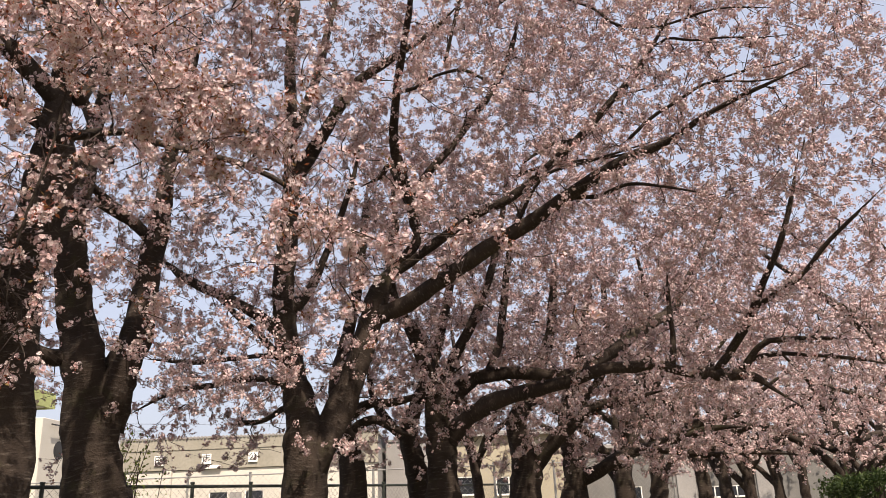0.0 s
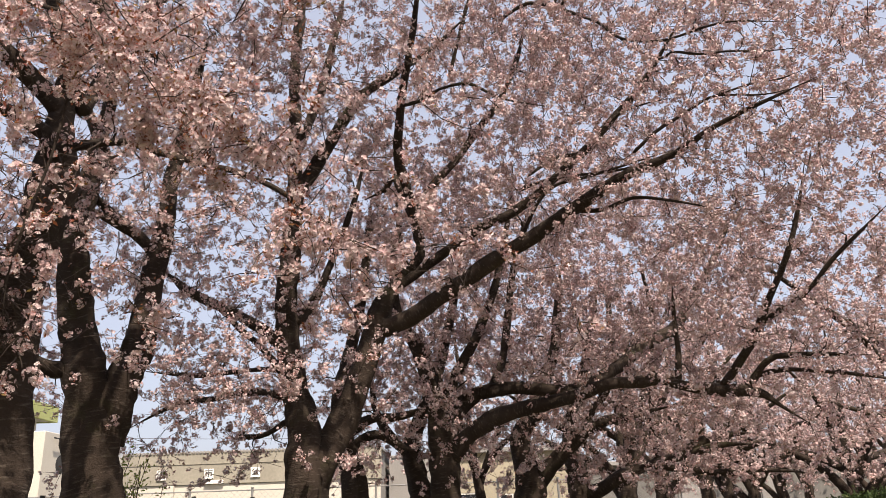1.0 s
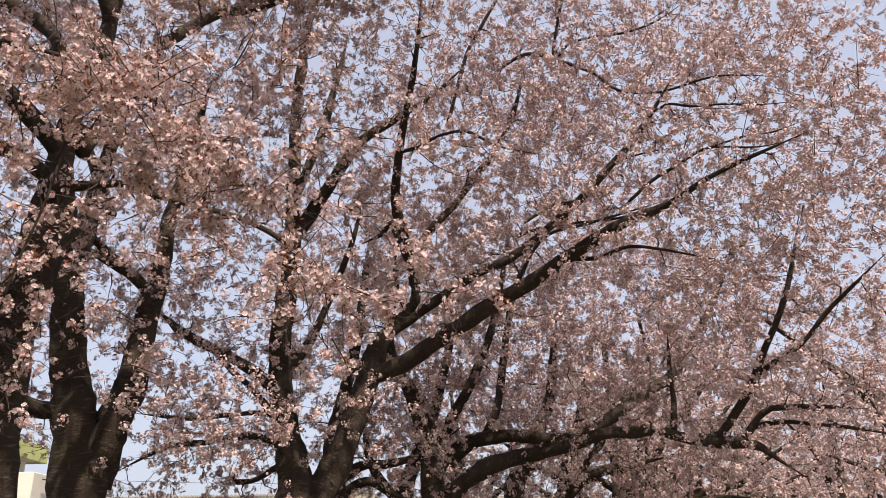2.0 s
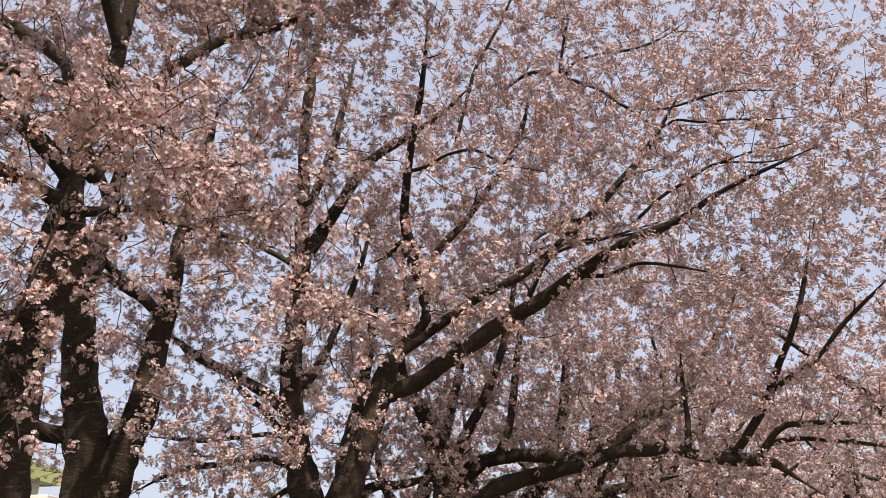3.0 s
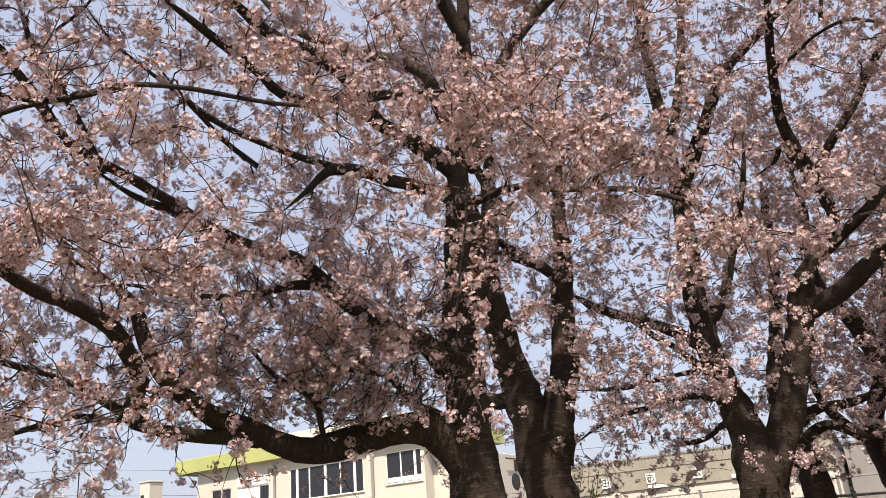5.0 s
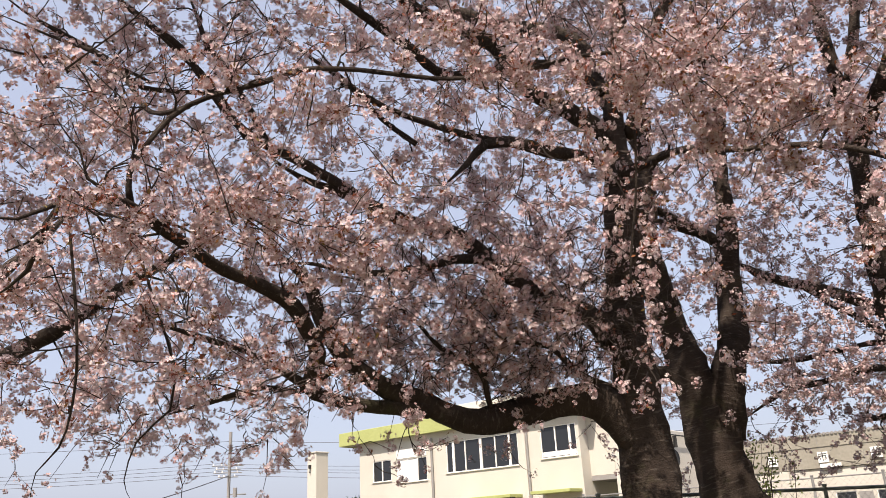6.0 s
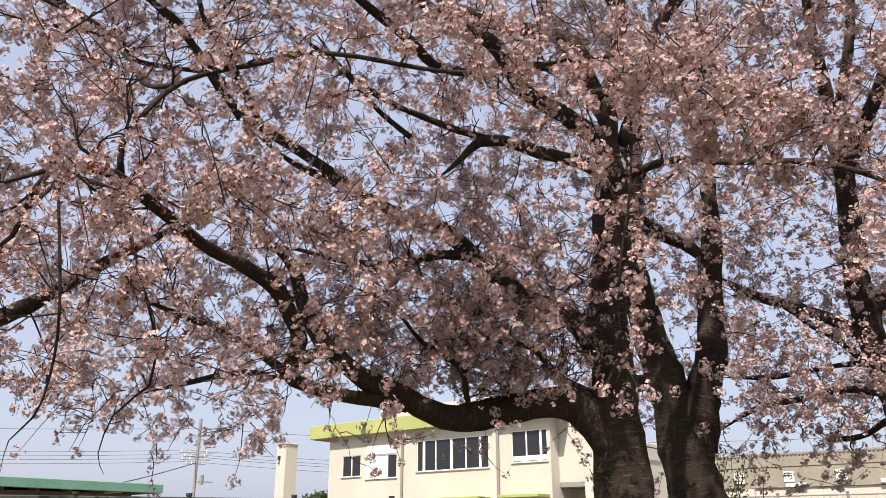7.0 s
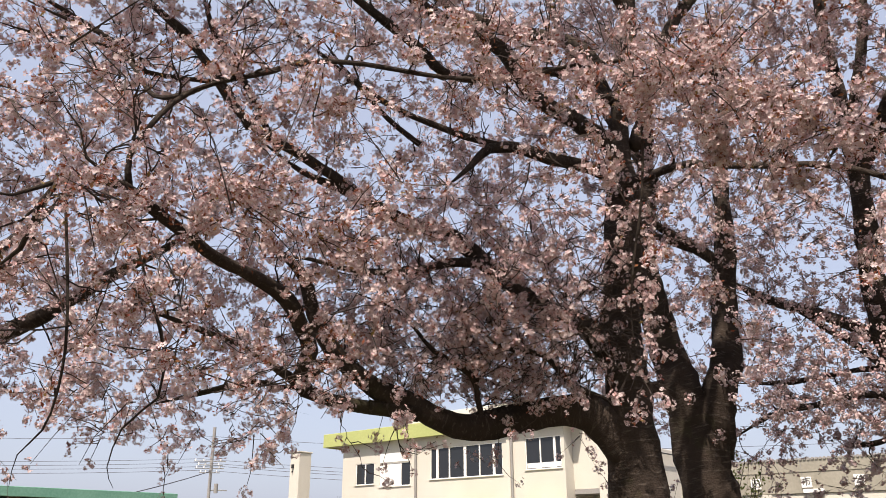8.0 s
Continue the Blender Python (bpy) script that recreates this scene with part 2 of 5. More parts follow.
class Tree:
    """A cherry tree in blossom: trunk and limbs by hand, branches, twigs and flowers grown from them."""

    def __init__(self, label, seed, foot):
        self.ob = tagged(new("cherry_tree"), label, "tree", "blossoming cherry trees")
        self.ob.location = (foot[0], foot[1], 0)
        self.foot = np.array([foot[0], foot[1], 0.0])
        self.rng = np.random.default_rng(seed)
        self.nodes, self.tips = [], []

    def limb(self, *points, name="limb", bare=0.0, weight=1.0):
        line = smooth_path(points, 0.09)
        line[:, :3] += noise_walk(self.rng, len(line), 0.10) * (1.1 * line[:, 3:4] + 0.022)
        tail = max(3, min(7, len(line) // 3))
        line[-tail:, 3] *= np.linspace(1.0, 0.2, tail)                   # every limb runs out into a thin end
        sides = 14 if line[0, 3] > 0.15 else 9
        v, l, s, uv = tubes(line[None, :, :3] - self.foot, line[None, :, 3], sides, 0.16, self.rng)
        ends = np.concatenate([np.arange(sides)[::-1], len(v) - sides + np.arange(sides)])
        l, s, uv = np.concatenate([l, ends]), np.concatenate([s, [sides, sides]]), np.concatenate([uv, np.zeros((2 * sides, 2))])
        part(name, mesh_of(name, v, l, s, [BARK], uvs=uv, smooth=True), self.ob)
        d = unit(np.gradient(line[:, :3], axis=0))
        self.nodes.append(np.hstack([line, d]))
        keep = line[:, 2] > 1.9
        keep[:int(bare * len(line))] = False
        thick = np.clip(0.10 / np.maximum(line[:, 3], 0.02), 0.15, 2.0)
        if keep.any() and weight > 0:
            self.tips.append(np.hstack([line[keep, :3], (thick * weight)[keep, None]]))
        return self

    def trunk(self, *points, bare=0.5):
        return self.limb(*points, name="trunk", bare=bare, weight=0.7)

    def grow(self, branches, umbels, spread=0.75, crowns=(), low=2.0, size=0.0130, per=4, level=0, near=0.0, leaf=0.25, reach=2.2, hollow=(), bunch=10, twig_load=27, own=1.0):
        """branches: how many side branches; umbels: how many flower clusters; crowns: (x, y, z, rx, ry, rz, share)."""
        rng = self.rng
        nodes = np.vstack(self.nodes)
        pool = np.vstack(self.tips)
        sides = int(branches * own)                                      # branches round the limbs; the rest fill the crowns
        pick = rng.choice(len(pool), sides, p=pool[:, 3] / pool[:, 3].sum())
        goal = pool[pick, :3] + rng.normal(0, spread, (sides, 3)) * np.array([1, 1, 0.8]) + np.array([0, 0, 0.12])
        extra = []
        for x, y, z, rx, ry, rz, share in crowns:
            m = int(branches * share)
            p = unit(rng.normal(0, 1, (m, 3))) * rng.uniform(0.3, 1, (m, 1)) ** 0.5
            extra.append(p * np.array([rx, ry, rz]) + np.array([x, y, z]))
        goal = np.vstack([goal] + extra)
        goal = goal[(goal[:, 2] > low) & (np.linalg.norm(goal - np.array(OPEN), axis=1) > CLEAR)]
        start = np.array([np.min(np.linalg.norm(nodes[:, :3] - g, axis=1)) for g in goal])
        goal = goal[np.argsort(start)]
        t = np.linspace(0, 1, KNEES)[:, None]
        lines, radii = [], []
        grown, used = np.empty((len(nodes) + (KNEES - 1) * len(goal), 7)), len(nodes)
        grown[:used] = nodes
        for g in goal:
            gap = g - grown[:used, :3]
            far = np.linalg.norm(gap, axis=1)
            along = np.einsum("ij,ij->i", gap, grown[:used, 4:]) / np.maximum(far, 1e-6)
            q = grown[np.argmin(far * (1.25 - 0.35 * along))]
            span = np.linalg.norm(g - q[:3])
            if span < 0.12 or span > reach:
                continue
            bend = q[:3] + q[4:] * span * 0.40 + np.array([0, 0, 0.10 * span]) + rng.normal(0, 0.10, 3) * span
            line = (1 - t) ** 2 * q[:3] + 2 * t * (1 - t) * bend + t ** 2 * g
            line += span * (np.sin(2 * np.pi * t) * rng.normal(0, 0.045, 3) + np.sin(3 * np.pi * t) * rng.normal(0, 0.022, 3))
            line[1:-1] += rng.normal(0, 0.008, (KNEES - 2, 3)) * span ** 0.5
            r0 = min(0.62 * q[3], (0.010 + 0.016 * span) * (1.0 if level >= 0 else 1.25))
            r = r0 + (min(r0, 0.0036 if level >= 0 else 0.005) - r0) * np.linspace(0, 1, KNEES) ** 0.8
            lines.append(line), radii.append(r)
            grown[used:used + KNEES - 1] = np.hstack([line[1:], r[1:, None], unit(np.gradient(line, axis=0))[1:]])
            used += KNEES - 1
        lines, radii = np.array(lines), np.array(radii)
        few = slice(None, None, 2) if level < 0 else slice(None)
        v, l, s, uv = tubes(lines[:, few] - self.foot, radii[:, few], 3 if level < 0 else 4)
        part("branchwork", mesh_of("branchwork", v, l, s, [BARK], uvs=uv, smooth=True), self.ob, "thin dark branches", "stuff")
        # twigs
        span = np.linalg.norm(lines[:, -1] - lines[:, 0], axis=1)

        def along_lines(count, lo):
            which = rng.choice(len(lines), count, p=span / span.sum())
            at = rng.uniform(lo, 1.0, count) ** 0.8 * (KNEES - 1.001)
            i = at.astype(int)
            f = (at - i)[:, None]
            return lines[which, i] * (1 - f) + lines[which, i + 1] * f, unit(lines[which, i + 1] - lines[which, i])

        flowers_in_all = umbels * per
        many = max(50, flowers_in_all // twig_load)
        root, way = along_lines(many, 0.10)
        across = unit(np.cross(way, rng.normal(0, 1, (many, 3))))
        lean = rng.uniform(0.5, 1.1, many)[:, None]                      # side twigs leave at 30 to 60 degrees
        out = unit(way * np.cos(lean) + across * np.sin(lean) + np.array([0, 0, 0.12]))
        long = rng.gamma(4.5, 0.046, many)[:, None].clip(0.06, 0.42)
        t4 = np.linspace(0, 1, 4)[None, :, None]
        curl = 0.55 * way + rng.normal(0, 0.38, (many, 3)) + np.array([0, 0, 0.05])
        twig = root[:, None] + long[:, :, None] * (out[:, None] * (t4 - 0.35 * t4 ** 2) + curl[:, None] * 0.6 * t4 ** 2)
        twig[:, 1:] += rng.normal(0, 0.006, (many, 3, 3))
        ok = np.linalg.norm(twig[:, -1] - np.array(OPEN), axis=1) > CLEAR - 0.2
        twig = twig[ok]
        cut = slice(None, None, 3) if level < 0 else slice(None)
        v, l, s, uv = tubes(twig[:, cut] - self.foot, np.tile(np.array([0.0042, 0.0034, 0.0026, 0.0014])[cut], (len(twig), 1)), 3)
        part("twig_mass", mesh_of("twig_mass", v, l, s, [TWIG]), self.ob, "fine flowering twigs", "stuff")
        # bunches of flowers: at the twigs' ends, along them, and on the spurs of the branches
        count = flowers_in_all // bunch
        close, _ = along_lines(int(count * 0.30), 0.2)
        load = rng.gamma(1.3, 1.0, len(twig)) + 0.05                    # some twigs carry much, some little
        end = twig[rng.uniform(0, 1, len(twig)) < 0.85][:int(count * 0.4), 3]
        rest = max(1, count - len(close) - len(end))
        w = rng.choice(len(twig), rest, p=load / load.sum())
        at = rng.uniform(0.08, 1.0, rest) ** 0.8 * 2.999
        i = at.astype(int)
        f = (at - i)[:, None]
        knot = np.vstack([close, end, twig[w, i] * (1 - f) + twig[w, i + 1] * f])
        for x, y, z, rad, tall in hollow:                               # open air beside the trunk
            gone = (np.hypot(knot[:, 0] - x, knot[:, 1] - y) < rad) & (np.abs(knot[:, 2] - z) < tall) & (rng.uniform(0, 1, len(knot)) < 0.8)
            knot = knot[~gone]
        wood = nodes[nodes[:, 3] > 0.022]                               # old wood bears few flowers
        tree_of_wood = kdtree.KDTree(len(wood))
        for n, p in enumerate(wood[:, :3]):
            tree_of_wood.insert(p, n)
        tree_of_wood.balance()
        bare = np.array([near_wood[2] < wood[near_wood[1], 3] + 0.13 for near_wood in map(tree_of_wood.find, knot)])
        knot = knot[~(bare & (rng.uniform(0, 1, len(knot)) < 0.85))]
        knot = knot + rng.normal(0, 0.010, knot.shape) - np.array([0, 0, 0.010])
        self.blossom(knot, rng.gamma(3.2, bunch / 3.2, len(knot)).clip(2, 3 * bunch).astype(int), size, level, near)
        if leaf:
            m = int(len(knot) * leaf * 2.2)
            p = 1.0 + 5.0 * (np.linalg.norm(knot - np.array(OPEN), axis=1) < 4.6)      # the outer sprays leaf out first
            c = knot[rng.choice(len(knot), m, p=p / p.sum())] + rng.normal(0, 0.024, (m, 3))
            v, l, s, k = leaves(c - self.foot, rng.uniform(0.017, 0.034, m), rng)
            part("young_foliage", mesh_of("young_foliage", v, l, s, [BRONZE]), self.ob, "bronze-red unfolding young leaves", "stuff")
        return self

    def blossom(self, knot, count, size, level, near):
        """Round bunches of flowers that face outwards, count flowers at each knot."""
        rng = self.rng
        away = knot - np.array(OPEN)
        close = np.linalg.norm(away, axis=1) < near
        high = (away[:, 2] > 1.02 * np.hypot(away[:, 0], away[:, 1])) & ~close       # the crown's top, over the eye
        bundles = []
        for chosen, lev, big, keep in ((close, 2, 1.0, 1.0), (~close & ~high, level, 1.0, 1.0), (high, -1, 1.55, 0.4)):
            n = np.maximum((count[chosen] * keep).astype(int), 1)
            if not len(n):
                continue
            mid, reach = np.repeat(knot[chosen], n, 0), np.repeat(0.76 * size * np.sqrt(count[chosen]), n)[:, None]
            d = unit(rng.normal(0, 1, mid.shape) + np.array([0, 0, -0.12]))
            c = mid + d * reach * rng.uniform(0.5, 1.1, (len(mid), 1))
            nrm = unit(d + rng.normal(0, 0.3, mid.shape))
            bundles.append(flowers(c - self.foot, nrm, big * size * rng.uniform(0.8, 1.15, len(c)), lev, rng))
        buds = np.repeat(knot[~high], 2 if level >= 0 else 1, 0)
        stalk = unit(rng.normal(0, 1, (len(buds), 3)) - np.array([0, 0, 0.4]))
        broad = np.cross(stalk, unit(rng.normal(0, 1, (len(buds), 3)))) * rng.uniform(0.003, 0.006, (len(buds), 1))
        root = buds - self.foot
        tip = np.stack([root, root + stalk * 0.030 + broad, root + stalk * 0.030 - broad], 1)
        bundles.append((tip.reshape(-1, 3), np.arange(3 * len(buds)), np.full(len(buds), 3), np.ones(len(buds), int)))
        v, l, s, k = stack(bundles)
        part("blossom", mesh_of("blossom", v, l, s, [PETAL, CALYX], slots=k), self.ob, "dense clusters of pale pink five-petalled flowers", "stuff")


def noise_walk(rng, n, amount):
    w = rng.normal(0, 1, (n, 3))
    for _ in range(14):
        w = (np.roll(w, 1, 0) + w + np.roll(w, -1, 0)) / 3
    w *= np.minimum(np.minimum(np.arange(n), np.arange(n)[::-1]) / 4, 1)[:, None]
    return w * amount * 4


def row_tree(label, seed, x, y, height, spread, branches, umbels, girth=0.22, lean=(0, 0), size=0.02, per=3, level=-1):
    """A cherry tree of the row: short trunk, five to seven rising limbs, wide crown."""
    rng = np.random.default_rng(seed)
    fork = rng.uniform(1.5, 2.0)
    tree = Tree(label, seed, (x, y))
    fx, fy = x + lean[0] * 0.4, y + lean[1] * 0.4
    tree.trunk((x, y, -0.15, girth * 1.4), (x, y, 0.3, girth * 1.15), ((x + fx) / 2, (y + fy) / 2, fork * 0.6, girth), (fx, fy, fork, girth * 0.95),
               (fx + lean[0] * 0.4, fy + lean[1] * 0.4, fork + 0.28 * (height - fork), girth * 0.6), (fx + lean[0], fy + lean[1], height * 0.82, girth * 0.2), bare=0.6)
    count = int(rng.integers(5, 8))
    turn = rng.uniform(0, 6.28)
    for i in range(count):
        a = turn + i * 6.283 / count + rng.normal(0, 0.25)
        rise = rng.uniform(0.25, 0.9)
        out = spread * rng.uniform(0.75, 1.0) * (1.15 - 0.4 * rise)
        top = fork + (height - fork) * rise
        dx, dy = math.cos(a), math.sin(a)
        z0 = fork + rng.uniform(-0.2, 0.9)
        mid = rng.uniform(-0.25, 0.25)
        tree.limb((fx, fy, z0 - 0.15, girth * 0.6), (fx + dx * out * 0.25, fy + dy * out * 0.25, z0 + (top - z0) * 0.35, girth * 0.5),
                  (fx + dx * out * 0.6 - dy * mid, fy + dy * out * 0.6 + dx * mid, z0 + (top - z0) * 0.65, girth * 0.32),
                  (fx + dx * out, fy + dy * out, top, girth * 0.1), bare=0.2)
    tree.grow(branches, umbels, spread=0.8, size=size, per=per, level=level, leaf=0.08, low=1.8,
              crowns=[(fx, fy, (fork + height) * 0.52, spread * 0.95, spread * 0.95, (height - fork) * 0.5, 0.8)])
    return tree


# ---- the trees of the row ----
tree = Tree('old cherry tree in blossom with long low limbs, dark bark', 11, (-2.93, 5.39))
tree.trunk((-2.93, 5.39, -0.15, 0.271), (-2.94, 5.38, 0.30, 0.231), (-2.94, 5.38, 1.86, 0.201), (-2.96, 5.37, 2.26, 0.175), (-2.95, 5.38, 2.73, 0.155), (-2.93, 5.39, 3.22, 0.154), (-2.88, 5.41, 3.68, 0.157), (-2.85, 5.43, 4.02, 0.160), (-2.83, 5.38, 4.46, 0.096), (-2.75, 5.31, 4.93, 0.074), (-2.64, 5.30, 5.38, 0.066), (-2.57, 5.28, 5.79, 0.057), (-2.49, 5.21, 6.47, 0.049), (-2.45, 5.11, 7.27, 0.040))
tree.limb((-2.95, 5.38, 2.12, 0.17), (-3.08, 5.26, 2.36, 0.150), (-3.23, 5.12, 2.445, 0.128), (-3.46, 4.91, 2.425, 0.112), (-3.69, 4.69, 2.365, 0.104), (-3.88, 4.49, 2.34, 0.097), (-4.07, 4.19, 2.48, 0.083), (-4.15, 3.84, 2.61, 0.069), (-4.22, 3.62, 2.77, 0.060), (-4.25, 3.44, 3.00, 0.051), (-4.23, 3.30, 3.23, 0.039), (-4.20, 3.02, 3.35, 0.031), (-4.28, 2.75, 3.48, 0.019))
tree.limb((-4.01, 4.24, 2.42, 0.066), (-4.12, 4.01, 2.43, 0.049), (-4.20, 3.79, 2.44, 0.044), (-4.29, 3.54, 2.47, 0.047), (-4.31, 3.37, 2.55, 0.054), (-4.11, 3.29, 2.71, 0.053), (-4.01, 3.10, 2.85, 0.051), (-3.91, 2.91, 2.94, 0.049), (-3.87, 2.63, 3.00, 0.041), (-3.82, 2.35, 3.03, 0.033), (-3.69, 2.00, 3.08, 0.031), (-3.58, 1.79, 3.09, 0.030), (-3.47, 1.57, 3.10, 0.023), (-3.38, 1.28, 3.00, 0.019), (-3.35, 1.08, 2.84, 0.013), (-3.42, 0.85, 2.83, 0.008))
tree.limb((-3.00, 5.30, 2.87, 0.097), (-3.14, 5.11, 3.10, 0.079), (-3.38, 4.85, 3.26, 0.070), (-3.58, 4.59, 3.52, 0.065), (-3.75, 4.33, 3.74, 0.061), (-3.93, 4.04, 3.79, 0.051), (-4.10, 3.60, 3.93, 0.038), (-4.27, 3.26, 4.04, 0.025), (-4.33, 2.85, 4.20, 0.016))
tree.limb((-2.83, 5.38, 4.30, 0.067), (-3.00, 5.07, 4.37, 0.046), (-3.11, 4.78, 4.36, 0.045), (-3.26, 4.57, 4.42, 0.045), (-3.41, 4.34, 4.36, 0.040), (-3.46, 4.18, 4.17, 0.034), (-3.54, 3.98, 3.95, 0.021))
tree.limb((-2.83, 5.34, 4.53, 0.077), (-3.06, 5.09, 4.83, 0.068), (-3.28, 4.83, 5.04, 0.068), (-3.41, 4.62, 5.41, 0.064), (-3.60, 4.34, 5.55, 0.059), (-3.77, 4.06, 5.66, 0.049), (-3.87, 3.82, 5.80, 0.040), (-4.07, 3.45, 6.03, 0.025))
tree.limb((-2.81, 5.23, 4.96, 0.059), (-3.08, 5.43, 5.67, 0.064), (-3.69, 5.52, 6.17, 0.064), (-4.18, 5.54, 6.55, 0.061), (-4.68, 5.52, 7.00, 0.052), (-5.18, 5.34, 7.65, 0.035))
tree.limb((-3.14, 5.04, 5.24, 0.045), (-3.13, 4.93, 5.23, 0.044), (-3.52, 4.15, 4.96, 0.037), (-3.63, 3.77, 5.09, 0.041), (-3.68, 3.44, 5.15, 0.035), (-3.81, 3.14, 5.32, 0.027), (-3.92, 2.82, 5.45, 0.013))
tree.limb((-2.70, 5.41, 4.58, 0.063), (-2.72, 5.84, 5.30, 0.059), (-2.69, 6.29, 6.05, 0.059), (-2.60, 6.76, 6.74, 0.057), (-2.35, 7.17, 7.31, 0.054), (-2.00, 7.59, 7.76, 0.043), (-1.27, 7.94, 8.41, 0.023))
tree.limb((-2.83, 5.29, 4.18, 0.076), (-2.55, 5.10, 4.14, 0.041), (-2.10, 4.87, 4.03, 0.025), (-1.81, 4.66, 3.84, 0.024), (-1.47, 4.57, 3.69, 0.019), (-1.15, 4.45, 3.55, 0.018), (-0.90, 4.41, 3.39, 0.014), (-0.68, 4.35, 3.18, 0.010), (-0.41, 4.28, 2.98, 0.007), weight=2.6)
tree.limb((-3.50, 1.62, 3.11, 0.017), (-3.46, 1.58, 3.24, 0.014), (-3.39, 1.62, 3.38, 0.013), (-3.30, 1.77, 3.61, 0.013), (-3.15, 2.10, 3.82, 0.015), (-3.03, 2.25, 3.91, 0.016), (-2.83, 2.47, 3.92, 0.014), (-2.50, 2.77, 3.84, 0.012), (-2.22, 2.98, 3.83, 0.012), (-1.96, 3.13, 3.87, 0.012), (-1.70, 3.31, 3.88, 0.012), (-1.48, 3.46, 3.82, 0.013), (-1.34, 3.50, 3.74, 0.009), (-1.21, 3.64, 3.67, 0.009), (-0.94, 3.80, 3.57, 0.006), weight=1.5)
tree.limb((-3.56, 4.54, 3.52, 0.043), (-3.70, 4.24, 3.49, 0.034), (-3.82, 3.88, 3.35, 0.024), (-3.96, 3.46, 3.29, 0.019), (-4.01, 3.10, 3.28, 0.015), (-4.02, 2.76, 3.19, 0.011))
tree.limb((-3.38, 1.28, 3.00, 0.013), (-3.50, 1.25, 2.90, 0.014), (-3.70, 1.28, 2.75, 0.011), (-3.94, 1.21, 2.65, 0.009))
tree.limb((-4.31, 3.37, 2.55, 0.035), (-4.28, 2.92, 2.69, 0.018), (-4.10, 2.47, 2.68, 0.017), (-3.94, 2.16, 2.67, 0.013), (-3.82, 1.77, 2.68, 0.009))
tree.limb((-4.22, 3.62, 2.76, 0.032), (-4.56, 3.54, 2.56, 0.020), (-4.81, 3.38, 2.61, 0.021), (-5.10, 3.13, 2.53, 0.017), (-5.38, 2.88, 2.44, 0.013))
tree.limb((-1.70, 3.31, 3.87, 0.006), (-1.69, 3.28, 3.47, 0.006), (-1.72, 3.25, 3.10, 0.006), (-1.78, 3.22, 2.78, 0.006), (-1.81, 3.21, 2.53, 0.006), (-1.80, 3.21, 2.32, 0.006), weight=0.2)
tree.limb((-3.26, 4.57, 4.40, 0.031), (-3.56, 4.10, 4.46, 0.026), (-3.78, 3.64, 4.56, 0.021), (-3.91, 3.36, 4.74, 0.021), (-3.97, 3.14, 4.94, 0.017))
tree.limb((-4.07, 3.64, 3.94, 0.034), (-4.17, 3.22, 4.10, 0.037), (-4.36, 2.81, 4.30, 0.029), (-4.45, 2.58, 4.57, 0.025), (-4.51, 2.38, 4.83, 0.026), (-4.53, 2.12, 4.92, 0.021), (-4.57, 1.81, 5.08, 0.013))
tree.limb((-3.30, 1.77, 3.61, 0.012), (-3.69, 1.78, 3.75, 0.013), (-4.11, 1.84, 4.16, 0.015), (-4.37, 1.76, 4.44, 0.015), (-4.57, 1.53, 4.56, 0.016), (-4.65, 1.29, 4.61, 0.012))
tree.limb((-3.66, 4.72, 2.26, 0.025), (-3.73, 4.61, 2.43, 0.021), (-3.71, 4.49, 2.69, 0.021), (-3.86, 4.24, 2.85, 0.017), (-3.98, 4.00, 3.10, 0.012), (-4.17, 3.67, 3.23, 0.012))
tree.limb((-3.02, 5.23, 2.50, 0.030), (-3.17, 4.97, 2.63, 0.025), (-3.23, 4.70, 2.81, 0.021), (-3.41, 4.46, 2.85, 0.016), (-3.57, 4.22, 3.05, 0.012))
tree.limb((-4.34, 2.82, 4.23, 0.020), (-4.46, 2.64, 4.59, 0.025), (-4.65, 2.31, 4.98, 0.026), (-4.78, 2.06, 5.20, 0.022), (-4.87, 1.86, 5.42, 0.014))
tree.limb((-4.46, 2.64, 4.56, 0.017), (-4.61, 2.17, 4.48, 0.016), (-4.68, 2.03, 4.62, 0.017), (-4.80, 1.76, 4.76, 0.017), (-4.90, 1.48, 4.88, 0.013), (-4.96, 1.27, 5.02, 0.009))
tree.limb((-4.58, 2.23, 4.52, 0.012), (-4.62, 2.04, 4.56, 0.012), (-4.67, 1.80, 4.53, 0.012), (-4.78, 1.52, 4.50, 0.010), (-4.85, 1.31, 4.51, 0.006))
tree.limb((-4.38, 3.11, 4.19, 0.025), (-4.59, 2.81, 4.86, 0.027), (-4.67, 2.67, 5.08, 0.023), (-4.73, 2.59, 5.37, 0.019), (-4.78, 2.49, 5.66, 0.014))
tree.limb((-4.72, 2.69, 5.06, 0.014), (-4.77, 2.90, 5.43, 0.014), (-4.76, 3.09, 5.75, 0.012), (-4.66, 3.22, 6.10, 0.010))
tree.limb((-3.74, 3.93, 4.35, 0.022), (-3.85, 3.69, 4.51, 0.017), (-3.96, 3.44, 4.74, 0.015), (-4.06, 3.18, 4.90, 0.013), (-4.14, 2.92, 5.05, 0.011), (-4.19, 2.68, 5.29, 0.009))
tree.limb((-3.38, 1.28, 2.99, 0.0060), (-3.27, 1.34, 2.38, 0.0055), (-3.36, 1.39, 2.12, 0.0050), (-3.44, 1.39, 1.97, 0.0044), (-3.53, 1.35, 1.88, 0.0038), (-3.58, 1.36, 1.76, 0.0030), weight=0.5)
